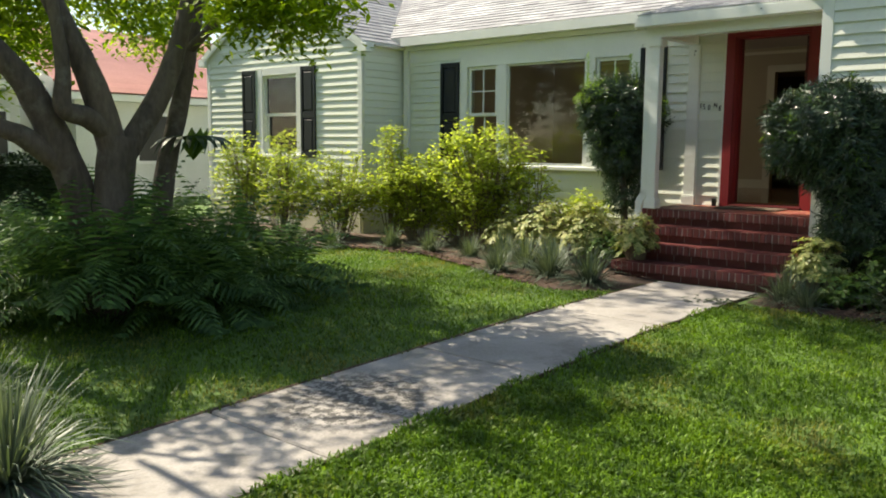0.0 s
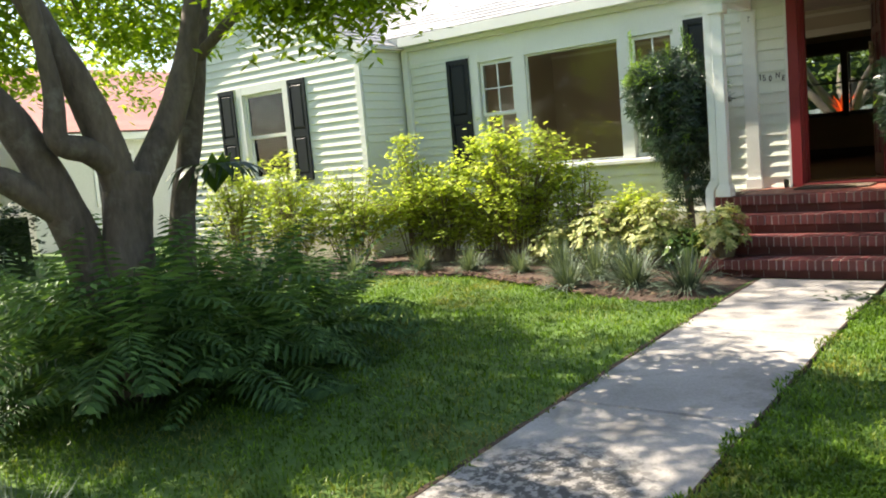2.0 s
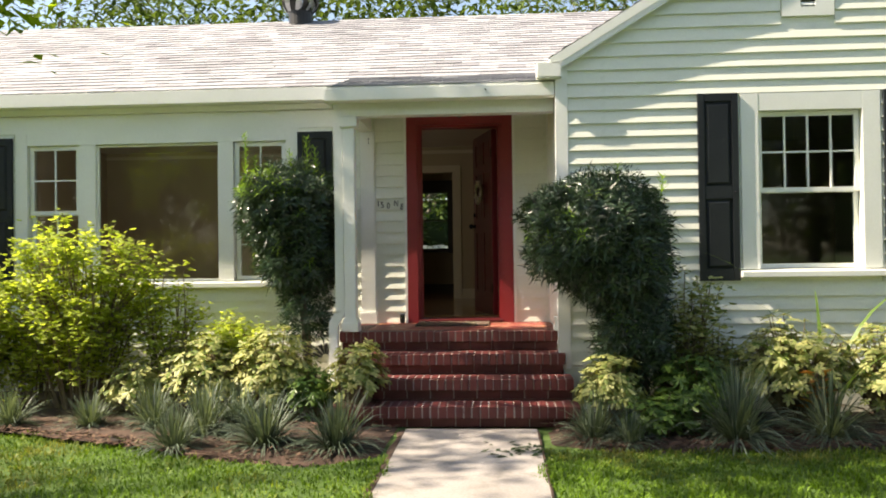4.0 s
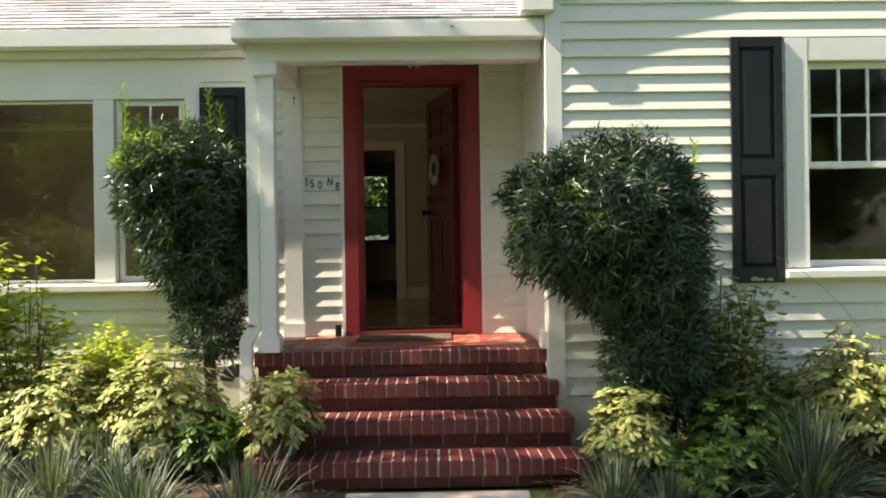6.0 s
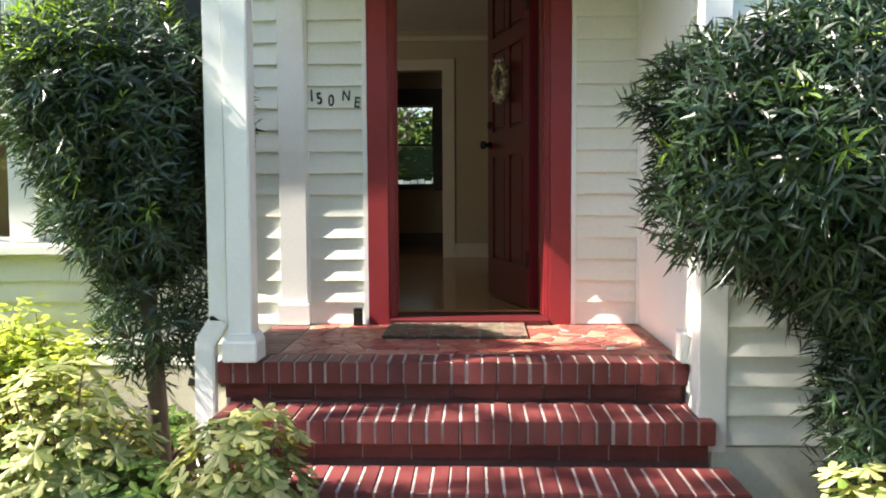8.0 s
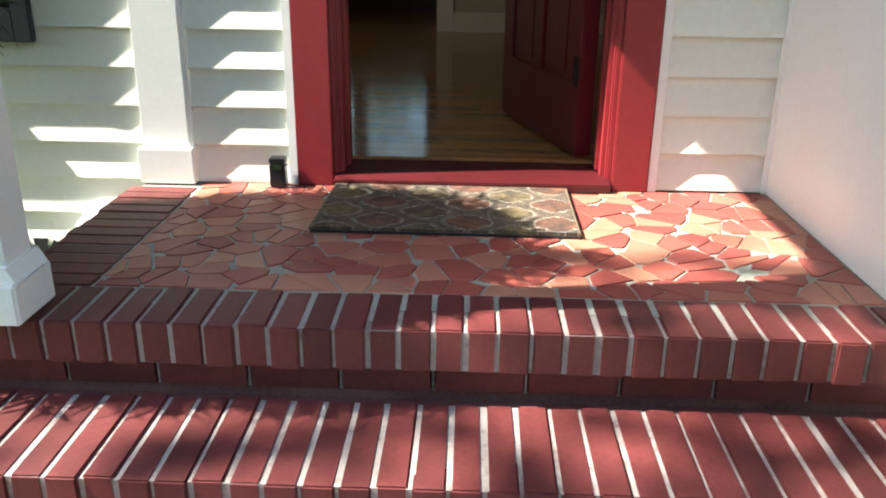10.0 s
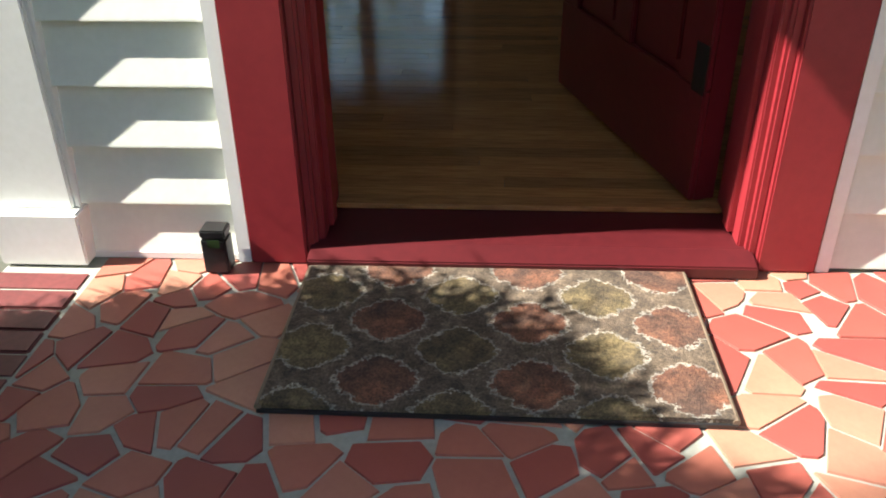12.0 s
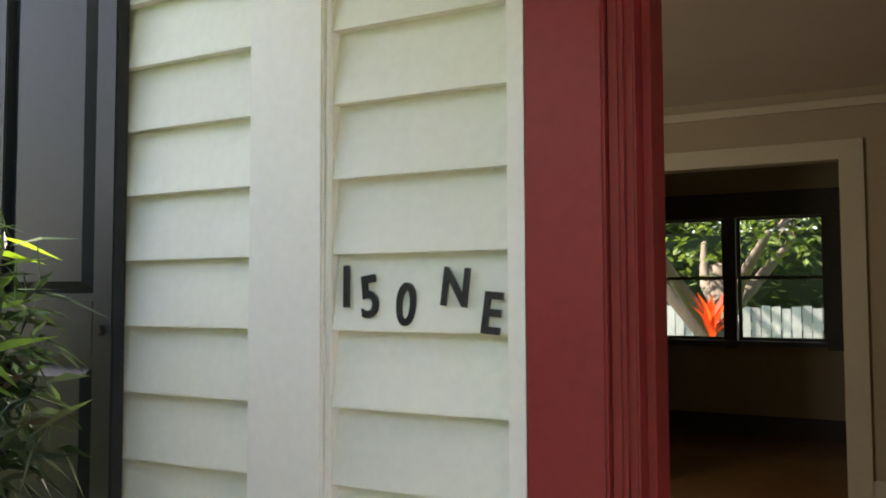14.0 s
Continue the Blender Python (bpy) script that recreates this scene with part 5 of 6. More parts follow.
for i, (x, y, s) in enumerate([(-0.80, -2.72, 1.0), (-1.36, -2.62, 1.05), (-1.95, -2.25, 1.0), (-2.50, -1.95, 0.9), (-3.05, -1.95, 0.75), (-3.75, -1.95, 0.8), (-4.45, -2.0, 0.85),
                              (-5.15, -2.5, 0.85), (-5.8, -2.6, 0.8), (-2.0, -2.75, 0.8), (-1.75, -2.0, 0.9)]):
    plant_tuft(tufts[i % 3], x, y, s, i * 1.3, "silvery striped border grass clump in the mulch bed", "border grass by the bed edge")
for i, (x, y, s) in enumerate([(1.10, -2.40, 0.85), (1.35, -2.55, 0.7)]):
    plant_tuft(tufts[i % 3], x, y, s, i * 2.1, "silvery striped border grass clump beside the steps", "border grass by the steps")
plant_tuft(big_tufts[0], 2.15, -2.42, 0.74, 0.4, "tall arching striped grass clump below the east window", "border grass by the steps")
plant_tuft(big_tufts[1], 2.85, -2.35, 0.66, 1.4, "tall arching striped grass clump below the east window", "border grass by the steps")
plant_tuft(big_tufts[0], -0.22, -8.78, 0.70, 2.0, "large pale striped grass clump spilling over the walk", "grass clumps at the street")
plant_tuft(big_tufts[1], -1.15, -8.60, 0.62, 0.7, "large pale striped grass clump near the sign post", "grass clumps at the street")
plant_tuft(big_tufts[0], -2.30, -8.62, 0.75, 4.0, "large pale striped grass clump near the sign post", "grass clumps at the street")


def frond(g, r, p, a, length, tilt):
    """One fern frond: an arching rib with narrow leaflets on both sides."""
    d = lean_dir(r, a, tilt)
    q, step = Vector(p), length / 20
    sidev = Vector((-math.sin(a), math.cos(a), 0))
    rib = []
    for k in range(21):
        rib.append(q.copy())
        if k > 2:
            t = k / 20
            w = length * 0.155 * math.sin(math.pi * min(1, 0.16 + t * 0.86)) ** 0.8
            for s in (-1, 1):
                dd = sidev * s + d * 0.35 + Vector((0, 0, -0.22))
                g.blade(q, dd, d, w * r.uniform(0.85, 1.1), length * 0.026, 0.12)
        q = q + d * step
        d = (d + Vector((0, 0, -0.072 * (1 + tilt)))).normalized()
        if q.z < 0.02:
            q.z = 0.02
    g.strap(rib[::4], [0.008, 0.007, 0.006, 0.005, 0.004, 0.002], sidev)


def fern_plant(seed):
    r = random.Random(seed)
    ob = holder("sword_fern", (0, 0, 0), "dark green sword fern with arching fronds under the tree", "fern", "ferns under the tree")
    for i in range(26):
        g = Geo()
        frond(g, r, (r.uniform(-0.06, 0.06), r.uniform(-0.06, 0.06), 0.0), i * 2.399 + r.uniform(-0.3, 0.3), r.uniform(0.75, 1.15), r.uniform(0.15, 1.0))
        part("frond", g, FERN, ob)
    return ob


fern_src = [fern_plant(81), fern_plant(82), fern_plant(83)]
spots = [(-2.55, -6.55), (-2.80, -6.95), (-2.50, -6.10), (-3.20, -7.30), (-2.75, -6.45), (-3.05, -6.95), (-3.55, -7.15), (-4.15, -7.15), (-2.70, -5.85), (-3.25, -6.35), (-3.85, -6.75), (-4.55, -6.75), (-2.85, -5.25), (-3.3, -5.75),
         (-3.9, -6.15), (-4.7, -6.2), (-3.15, -4.75), (-3.7, -5.15), (-4.3, -5.55), (-5.0, -5.9), (-5.3, -7.1), (-4.8, -7.6), (-5.6, -6.3), (-3.9, -7.6)]
for i, (x, y) in enumerate(spots):
    m = pose(x, y, ground_z(y) + 0.04 + 0.26 * (math.hypot(x + 3.5, y + 6.4) < 0.9), 0, 0, i * 67) @ Matrix.Scale(1.05 + 0.3 * ((i * 37) % 10) / 10, 4)
    if i < 3:
        fern_src[i].matrix_basis = m
    else:
        c = copy_thing(fern_src[i % 3], m)
        c.matrix_basis = m


def leafy_tree(name, base, limbs, crown, leaves, leaf_len, material, label, seed, clump=0.32, per=22, gaps=0.25, bark=BARK, low=2.3):
    """Tapered limbs, twigs that reach into the crown, and clumps of leaves with gaps between them."""
    r = random.Random(seed)
    ob = holder(name, base, label, "tree")
    for pts, r0, r1 in limbs:
        n = len(pts)
        fine, rad = [], []
        for i in range(n - 1):
            for k in range(5):
                t = k / 5
                p0, p1, p2, p3 = (Vector(pts[max(0, min(n - 1, j))]) for j in (i - 1, i, i + 1, i + 2))
                q = 0.5 * ((2 * p1) + (p2 - p0) * t + (2 * p0 - 5 * p1 + 4 * p2 - p3) * t * t + (3 * p1 - p0 - 3 * p2 + p3) * t ** 3)
                fine.append(q)
                rad.append((r0 + (r1 - r0) * (i + t) / (n - 1)) * (1 + 0.10 * noise.noise(q * 4)))
        fine.append(Vector(pts[-1]))
        rad.append(r1)
        part("limb", Geo().tube(fine, rad, 12), bark, ob, smooth=True)
    tips = [Vector(l[0][-1]) for l in limbs]
    twigs, foliage = Geo(), Geo()
    lumps = [(crown[0], crown[1], leaves), *[q for q in crown[2:]]]
    jobs = [(Vector(c), Vector(q)) for c, q, k in lumps for _ in range(k)]
    count = 0
    while count < len(jobs):
        cx, rad3 = jobs[count]
        v = Vector((r.gauss(0, 1), r.gauss(0, 1), r.gauss(0, 1))).normalized() * (r.random() ** 0.30)
        c = cx + Vector((v.x * rad3.x, v.y * rad3.y, v.z * rad3.z))
        if noise.noise(c * 0.75 + Vector((seed, 0, 0))) < -0.12 + gaps - 0.25 or c.z < low:
            continue
        count += 1
        t = min(tips, key=lambda q: (q - c).length)
        if count % 4 == 0:
            midp = t.lerp(c, 0.5) + Vector((0, 0, 0.15))
            twigs.tube([t.lerp(c, 0.1), midp, c], [0.022, 0.012, 0.004], 5, False)
        for _ in range(per):
            p = c + Vector((r.gauss(0, 1), r.gauss(0, 1), r.gauss(0, 0.55))) * clump * 0.55
            a = r.uniform(0, 6.283)
            d = Vector((math.cos(a), math.sin(a), r.uniform(-0.75, 0.15)))
            foliage.blade(p, d, (-d.y, d.x, r.uniform(-0.5, 0.5)), leaf_len * r.uniform(0.7, 1.25), leaf_len * 0.46, 0.15)
    tagged(part("twig_mass", twigs, bark, ob), kind="stuff")
    tagged(part("crown", foliage, material, ob), kind="")
    return ob


T = Vector((-3.25, -6.7, -0.08))
limbs = [
    # main trunk, its left fork, the elbowed branch, its right fork
    ([(-3.20, -6.74, -0.2), (-3.20, -6.72, 0.67), (-3.20, -6.66, 1.23), (-3.20, -6.62, 1.50)], 0.185, 0.155),
    ([(-3.20, -6.66, 1.34), (-3.20, -6.78, 1.78), (-3.20, -6.90, 2.10), (-3.24, -7.02, 2.39), (-3.4, -7.3, 3.2), (-3.7, -7.5, 4.5)], 0.135, 0.06),
    ([(-3.18, -6.74, 1.55), (-3.15, -6.92, 1.66), (-3.15, -7.11, 1.73), (-3.15, -7.10, 2.01), (-3.15, -7.13, 2.35), (-3.1, -7.3, 3.3)], 0.10, 0.04),
    ([(-3.20, -6.58, 1.36), (-3.20, -6.30, 1.75), (-3.20, -6.12, 2.08), (-3.20, -5.97, 2.50), (-3.1, -5.85, 3.2), (-2.9, -5.7, 4.4)], 0.115, 0.05),
    # the trunk behind it
    ([(-3.50, -6.12, -0.2), (-3.50, -6.07, 0.70), (-3.50, -6.01, 1.18), (-3.50, -5.88, 1.65), (-3.50, -5.76, 2.11), (-3.48, -5.67, 2.56), (-3.2, -5.6, 3.3), (-2.6, -5.5, 4.0)], 0.115, 0.05),
    # the leaning trunk and its low branch
    ([(-3.32, -6.72, -0.2), (-3.38, -6.86, 0.82), (-3.38, -7.06, 1.42), (-3.38, -7.22, 1.77), (-3.38, -7.40, 2.04), (-3.5, -8.0, 2.7), (-3.8, -8.7, 3.7)], 0.165, 0.07),
    ([(-3.38, -7.00, 1.24), (-3.38, -7.32, 1.48), (-3.40, -7.50, 1.56), (-3.6, -8.2, 1.85), (-3.9, -9.0, 2.5)], 0.105, 0.045),
    ([(-3.48, -5.72, 2.35), (-3.0, -5.55, 2.72), (-2.3, -5.45, 3.0)], 0.05, 0.025),
    ([(-3.24, -7.00, 2.28), (-3.9, -6.8, 2.9), (-4.8, -6.3, 3.4)], 0.05, 0.025),
]
front_tree = leafy_tree("multi_trunk_tree", T, limbs, ((-3.2, -6.9, 5.0), (3.0, 2.4, 1.5),
                        ((-2.05, -5.50, 2.66), (0.85, 0.60, 0.36), 80), ((-4.4, -5.6, 3.05), (1.6, 1.2, 0.5), 75), ((-5.2, -6.9, 2.8), (1.5, 1.4, 0.75), 115), ((-4.9, -5.8, 5.0), (1.3, 1.6, 0.7), 55), ((-4.9, -8.1, 5.0), (2.0, 1.8, 0.9), 105)),
                        70, 0.095, MAPLE, "multi-trunk shade tree with smooth grey-brown bark", 5, clump=0.30, per=46, gaps=0.46, low=2.28)

# staghorn fern on the trunk
stag = holder("staghorn_fern", (-3.38, -5.80, 1.25), "staghorn fern growing on the tree trunk", "fern")
sp = Vector((-3.38, -5.80, 1.45))
for i in range(4):
    g = Geo()
    a = -0.6 + i * 0.5
    g.blade(sp + Vector((0.03, 0, -0.16)), (math.cos(a) * 0.5, math.sin(a) * 0.5, 0.9), (-math.sin(a), math.cos(a), 0), 0.36, 0.20)
    part("shield_frond", g, SCHEF_DARK, stag)
for i in range(11):
    a = -1.5 + i * 0.3
    d = Vector((math.cos(a), math.sin(a), 0.55))
    pts, q = [], sp.copy()
    for k in range(6):
        pts.append(q.copy())
        q = q + d * 0.095
        d = (d + Vector((0, 0, -0.34))).normalized()
    g = Geo().strap(pts, [0.02, 0.03, 0.045, 0.06, 0.045, 0.01], (-math.sin(a), math.cos(a), 0.2))
    g.blade(pts[3], d + Vector((math.sin(a), -math.cos(a), 0)) * 0.6, (-math.sin(a), math.cos(a), 0), 0.18, 0.03, 0.2)
    part("drooping_frond", g, HEDGE, stag, "dark drooping antler frond")


def podocarpus(name, base, blobs, spikes, label, seed, tufts_n, neck):
    """A clipped evergreen: a stem, tufts of narrow leaves all over its mass, a few pale new shoots."""
    r = random.Random(seed)
    ob = holder(name, base, label, "shrub", "evergreens by the porch")
    b = Vector(base)
    for k in range(neck):
        a = k * 2.1
        top = Vector(blobs[k % len(blobs)][0])
        part("stem", Geo().tube([b + Vector((0.05 * math.cos(a), 0.05 * math.sin(a), -0.05)), b.lerp(top, 0.4) + Vector((0.06 * math.cos(a), 0.06 * math.sin(a), 0)), top], [0.052, 0.042, 0.018], 10), BARK, ob, smooth=True)
    g, young = Geo(), Geo()
    total = sum(q[1][0] * q[1][1] * q[1][2] for q in blobs)
    for c, rad, *share in blobs:
        c, n = Vector(c), int(tufts_n * rad[0] * rad[1] * rad[2] / total)
        for _ in range(n):
            v = Vector((r.gauss(0, 1), r.gauss(0, 1), r.gauss(0, 1))).normalized()
            k = (0.35 + 0.65 * r.random() ** 0.5) * (1 + 0.16 * noise.noise(v * 2.3 + c))
            p = c + Vector((v.x * rad[0], v.y * rad[1], v.z * rad[2])) * k
            axis = (v + Vector((0, 0, 0.55)) + Vector((r.gauss(0, 0.35), r.gauss(0, 0.35), r.gauss(0, 0.35)))).normalized()
            fresh = r.random() < (share[0] if share else 0.025) and v.z > -0.3 and v.y < 0.5
            for j in range(10):
                a = j * 2.4 + r.uniform(-0.3, 0.3)
                u = axis.orthogonal().normalized()
                w = axis.cross(u)
                d = axis * r.uniform(0.15, 0.9) + (u * math.cos(a) + w * math.sin(a)) * 0.9
                (young if fresh else g).blade(p + axis * 0.010 * j, d, axis.cross(d), r.uniform(0.060, 0.112), 0.0125, 0.15)
    for x, y, z0, z1 in spikes:
        pts = [(x, y, z0), (x + 0.02, y, (z0 + z1) / 2), (x + 0.01, y, z1)]
        young.tube(pts, [0.006, 0.005, 0.003], 5, False)
        n = int((z1 - z0) / 0.008)
        for j in range(n):
            t, a = j / n, j * 2.4
            d = Vector((math.cos(a), math.sin(a), 0.7))
            young.blade((x + 0.02 * math.sin(math.pi * t), y, z0 + (z1 - z0) * t), d, (-math.sin(a), math.cos(a), 0), 0.095 * (1.1 - 0.5 * t), 0.013)
    part("foliage", g, PODO, ob)
    tagged(part("new_growth", young, PODO_NEW, ob, "pale yellow-green new shoots"), kind="stuff")
    return ob


podocarpus("podocarpus_shrub", (-1.48, -0.82, 0.03), [((-1.62, -0.74, 1.86), (0.48, 0.46, 0.46)), ((-1.54, -0.74, 1.46), (0.38, 0.40, 0.36)), ((-1.52, -0.64, 1.44), (0.31, 0.25, 0.42)), ((-1.30, -0.42, 1.87), (0.17, 0.14, 0.19), 0.6), ((-1.75, -1.02, 2.02), (0.26, 0.18, 0.22), 0.45), ((-1.46, -0.82, 0.92), (0.20, 0.20, 0.32))],
           [(-2.06, -0.82, 2.15, 2.64), (-1.97, -0.8, 2.2, 2.42), (-1.46, -0.80, 2.2, 2.60), (-1.38, -0.8, 2.2, 2.5), (-1.6, -0.9, 2.2, 2.46)],
           "dark green clipped podocarpus beside the porch post", 21, 3900, 1)
podocarpus("podocarpus_shrub", (1.60, -1.78, 0.03), [((1.22, -1.76, 1.60), (0.57, 0.47, 0.45)), ((1.40, -1.76, 1.32), (0.38, 0.40, 0.36)), ((1.50, -1.80, 0.78), (0.27, 0.26, 0.48))],
           [(1.38, -1.8, 2.0, 2.16), (1.75, -1.75, 1.9, 2.08), (1.1, -1.8, 1.95, 2.07)], "broad dark green clipped podocarpus beside the steps", 22, 4600, 2)


def airy_shrub(name, base, top, spread, n_stems, leaf_n, leaf_len, material, label, group, seed):
    """Arching thin stems that fork, with small leaves in loose sprays and gaps between."""
    r = random.Random(seed)
    ob = holder(name, base, label, "shrub", group)
    b = Vector(base)
    stems, g = Geo(), Geo()
    h = top - b.z
    for i in range(n_stems):
        a, k = i * 2.4 + r.uniform(-0.4, 0.4), math.sqrt(r.random())
        rise = h * (0.50 + 0.50 * math.sqrt(max(0.0, 1 - k * k))) * r.uniform(0.72, 1.04)
        tip = b + Vector((math.cos(a) * spread * k, math.sin(a) * spread * 0.75 * k, rise))
        mid = b.lerp(tip, 0.5) + Vector((math.cos(a) * 0.05 + r.uniform(-0.06, 0.06), r.uniform(-0.06, 0.06), 0.10 * h))
        root = b + Vector((math.cos(a) * spread * 0.28 * k, math.sin(a) * spread * 0.2 * k, 0))
        stems.tube([root, mid, tip], [0.009, 0.006, 0.003], 5, False)
        sprays = [tip] + [mid.lerp(tip, r.random()) + Vector((r.gauss(0, 0.11), r.gauss(0, 0.11), r.gauss(0, 0.07))) for _ in range(3)] + [root.lerp(mid, r.uniform(0.3, 1.0)) + Vector((r.gauss(0, 0.12), r.gauss(0, 0.12), 0)) for _ in range(2)]
        for q0 in sprays:
            stems.tube([mid, q0], [0.004, 0.002], 4, False)
            out = (q0 - mid).normalized() if (q0 - mid).length > 1e-3 else Vector((0, 0, 1))
            for _ in range(leaf_n * 3 // 10):
                q = q0 + Vector((r.gauss(0, 1), r.gauss(0, 1), r.gauss(0, 0.8))) * 0.055 - out * r.uniform(0, 0.10)
                e = r.uniform(0, 6.283)
                d = Vector((math.cos(e), math.sin(e), r.uniform(-0.4, 0.6)))
                g.leaflet(q, d, (-d.y, d.x, r.uniform(-0.5, 0.5)), leaf_len * r.uniform(0.6, 1.2), leaf_len * 0.58, 0.12)
    part("woody_base", stems, TWIG, ob)
    part("foliage", g, material, ob)
    return ob


for i, (x, y, top, sp_, ns, ln) in enumerate([(-3.55, -1.15, 1.86, 0.82, 58, 70), (-2.75, -1.05, 1.45, 0.36, 14, 40), (-4.65, -1.20, 1.42, 0.66, 40, 64), (-2.40, -0.55, 0.85, 0.36, 18, 50), (-5.15, -1.25, 1.80, 0.34, 24, 56),
                                              (-5.85, -1.75, 1.50, 0.70, 30, 62), (-6.85, -1.95, 1.66, 0.72, 32, 62), (-7.9, -2.0, 1.72, 0.66, 30, 60), (-4.1, -1.0, 1.15, 0.5, 22, 46), (-2.40, -0.32, 0.90, 0.30, 14, 50)]):
    airy_shrub("flowering_shrub", (x, y, 0.03), top, sp_, ns, ln, 0.074, ROSE, "loose yellow-green shrub growing against the wall", "shrubs below the windows", 100 + i)


def umbrella_shrub(name, base, size, n, material, label, group, seed, stalk=0.0):
    """Palmate leaves: whorls of leaflets on stalks, in a rounded heap."""
    r = random.Random(seed)
    ob = holder(name, base, label, "shrub", group)
    b = Vector(base)
    stems, g = Geo(), Geo()
    for i in range(n * 4):
        v = Vector((r.gauss(0, 1), r.gauss(0, 1), abs(r.gauss(0, 0.9)) - 0.25)).normalized() * (0.45 + 0.55 * r.random())
        c = b + Vector((v.x * size[0], v.y * size[1], stalk + v.z * size[2]))
        if i % 3 == 0:
            stems.tube([b + Vector((v.x * 0.05, v.y * 0.05, 0)), b.lerp(c, 0.5) + Vector((0, 0, 0.04)), c], [0.010, 0.008, 0.003], 5, False)
        nrm = (v + Vector((0, 0, 0.8))).normalized()
        u = nrm.orthogonal().normalized()
        w = nrm.cross(u)
        k, ln = r.randint(6, 8), r.uniform(0.042, 0.080)
        e0 = r.uniform(0, 6.28)
        for j in range(k):
            a = e0 + 2 * math.pi * j / k
            d = (u * math.cos(a) + w * math.sin(a)) + nrm * r.uniform(-0.1, 0.45)
            g.leaflet(c, d, nrm.cross(d), ln * r.uniform(0.75, 1.2), ln * 0.42, r.uniform(0.05, 0.45))
    part("woody_base", stems, TWIG, ob)
    part("foliage", g, material, ob)
    return ob


for i, (x, y, sx, sz, n, m, st) in enumerate([(-1.62, -1.42, 0.42, 0.52, 120, SCHEF, 0.30), (-2.25, -1.40, 0.45, 0.48, 110, SCHEF, 0.26), (-2.85, -1.45, 0.35, 0.35, 60, SCHEF, 0.2), (-1.25, -1.55, 0.28, 0.28, 60, SCHEF_DARK, 0.16),
                                              (-0.80, -1.72, 0.26, 0.40, 46, SCHEF, 0.35), (-1.62, -0.36, 0.20, 0.24, 14, SCHEF_DARK, 0.14)]):
    umbrella_shrub("umbrella_shrub", (x, y, 0.03), (sx, sx * 0.8, sz), n, m, "cream and green variegated umbrella shrub by the steps" if m is SCHEF else "green umbrella shrub by the steps", "umbrella shrubs", 200 + i, st)
for i, (x, y, sx, sz, n, m, st) in enumerate([(1.28, -2.10, 0.27, 0.38, 66, SCHEF, 0.28), (1.95, -2.0, 0.36, 0.38, 90, SCHEF_DARK, 0.24), (2.75, -1.85, 0.50, 0.52, 130, SCHEF, 0.40), (3.5, -1.9, 0.5, 0.5, 100, SCHEF, 0.36), (1.6, -2.3, 0.3, 0.25, 50, SCHEF_DARK, 0.1)]):
    umbrella_shrub("umbrella_shrub", (x, y, 0.03), (sx, sx * 0.8, sz), n, m, "cream and green variegated umbrella shrub under the east window" if m is SCHEF else "dark green umbrella shrub under the east window", "umbrella shrubs", 230 + i, st)
airy_shrub("flowering_shrub", (2.02, -1.62, 0.03), 1.42, 0.22, 14, 44, 0.075, SCHEF, "tall pale-leaved shrub behind the podocarpus", "shrubs beside the steps", 140)
airy_shrub("flowering_shrub", (2.2, -1.6, 0.03), 0.85, 0.30, 16, 40, 0.075, SCHEF, "pale leafy shrub against the east wing", "shrubs beside the steps", 141)

croton = holder("croton_plant", (2.85, -2.15, 0.03), "small croton plant with orange and yellow leaves", "plant")
g, r = Geo(), random.Random(9)
for i in range(26):
    a = i * 2.4
    d = Vector((math.cos(a), math.sin(a), r.uniform(0.2, 1.2)))
    g.blade((2.85 + 0.02 * math.cos(a), -2.15 + 0.02 * math.sin(a), 0.18 + 0.012 * i), d, (-math.sin(a), math.cos(a), 0), r.uniform(0.14, 0.22), 0.055, 0.25)
part("foliage", g, CROTON, croton)
part("stem", Geo().tube([(2.85, -2.15, 0.0), (2.85, -2.15, 0.45)], [0.012, 0.006], 6), TWIG, croton)

strap_plant = holder("strap_leaf_plant", (2.9, -2.05, 0.03), "long arching strap leaves in front of the east window", "plant")
for i in range(7):
    a = [2.7, 2.2, 0.6, 1.4, -0.5, 3.6, 5.0][i]
    d = lean_dir(None, a, 0.16 + 0.05 * i)
    q, pts = Vector((2.95, -2.05, 0.03)), []
    ln = [1.75, 1.2, 1.4, 1.3, 1.0, 1.1, 0.9][i]
    for k in range(9):
        pts.append(q.copy())
        q = q + d * ln / 8
        d = (d + Vector((math.cos(a) * 0.10, math.sin(a) * 0.04, -0.055 * k * 0.6))).normalized()
    part("leaf", Geo().strap(pts, [0.03, 0.035, 0.04, 0.04, 0.036, 0.03, 0.024, 0.016, 0.003], (-math.sin(a), math.cos(a), 0.2)), SCHEF_DARK if i else PODO_NEW, strap_plant)

# vine over the step edge: fallen leaves near the walk
litter = Geo()
for _ in range(60):
    x, y, a = rng.gauss(0.62, 0.16), rng.gauss(-2.75, 0.12), rng.uniform(0, 6.28)
    d = Vector((math.cos(a), math.sin(a), rng.uniform(0, 0.2)))
    litter.blade((x, y, 0.016), d, (-d.y, d.x, 0.1), rng.uniform(0.04, 0.10), 0.03)
thing("fallen_leaves", litter, HEDGE, "dark fallen leaves and twigs on the walk", "leaf litter", kind="stuff")


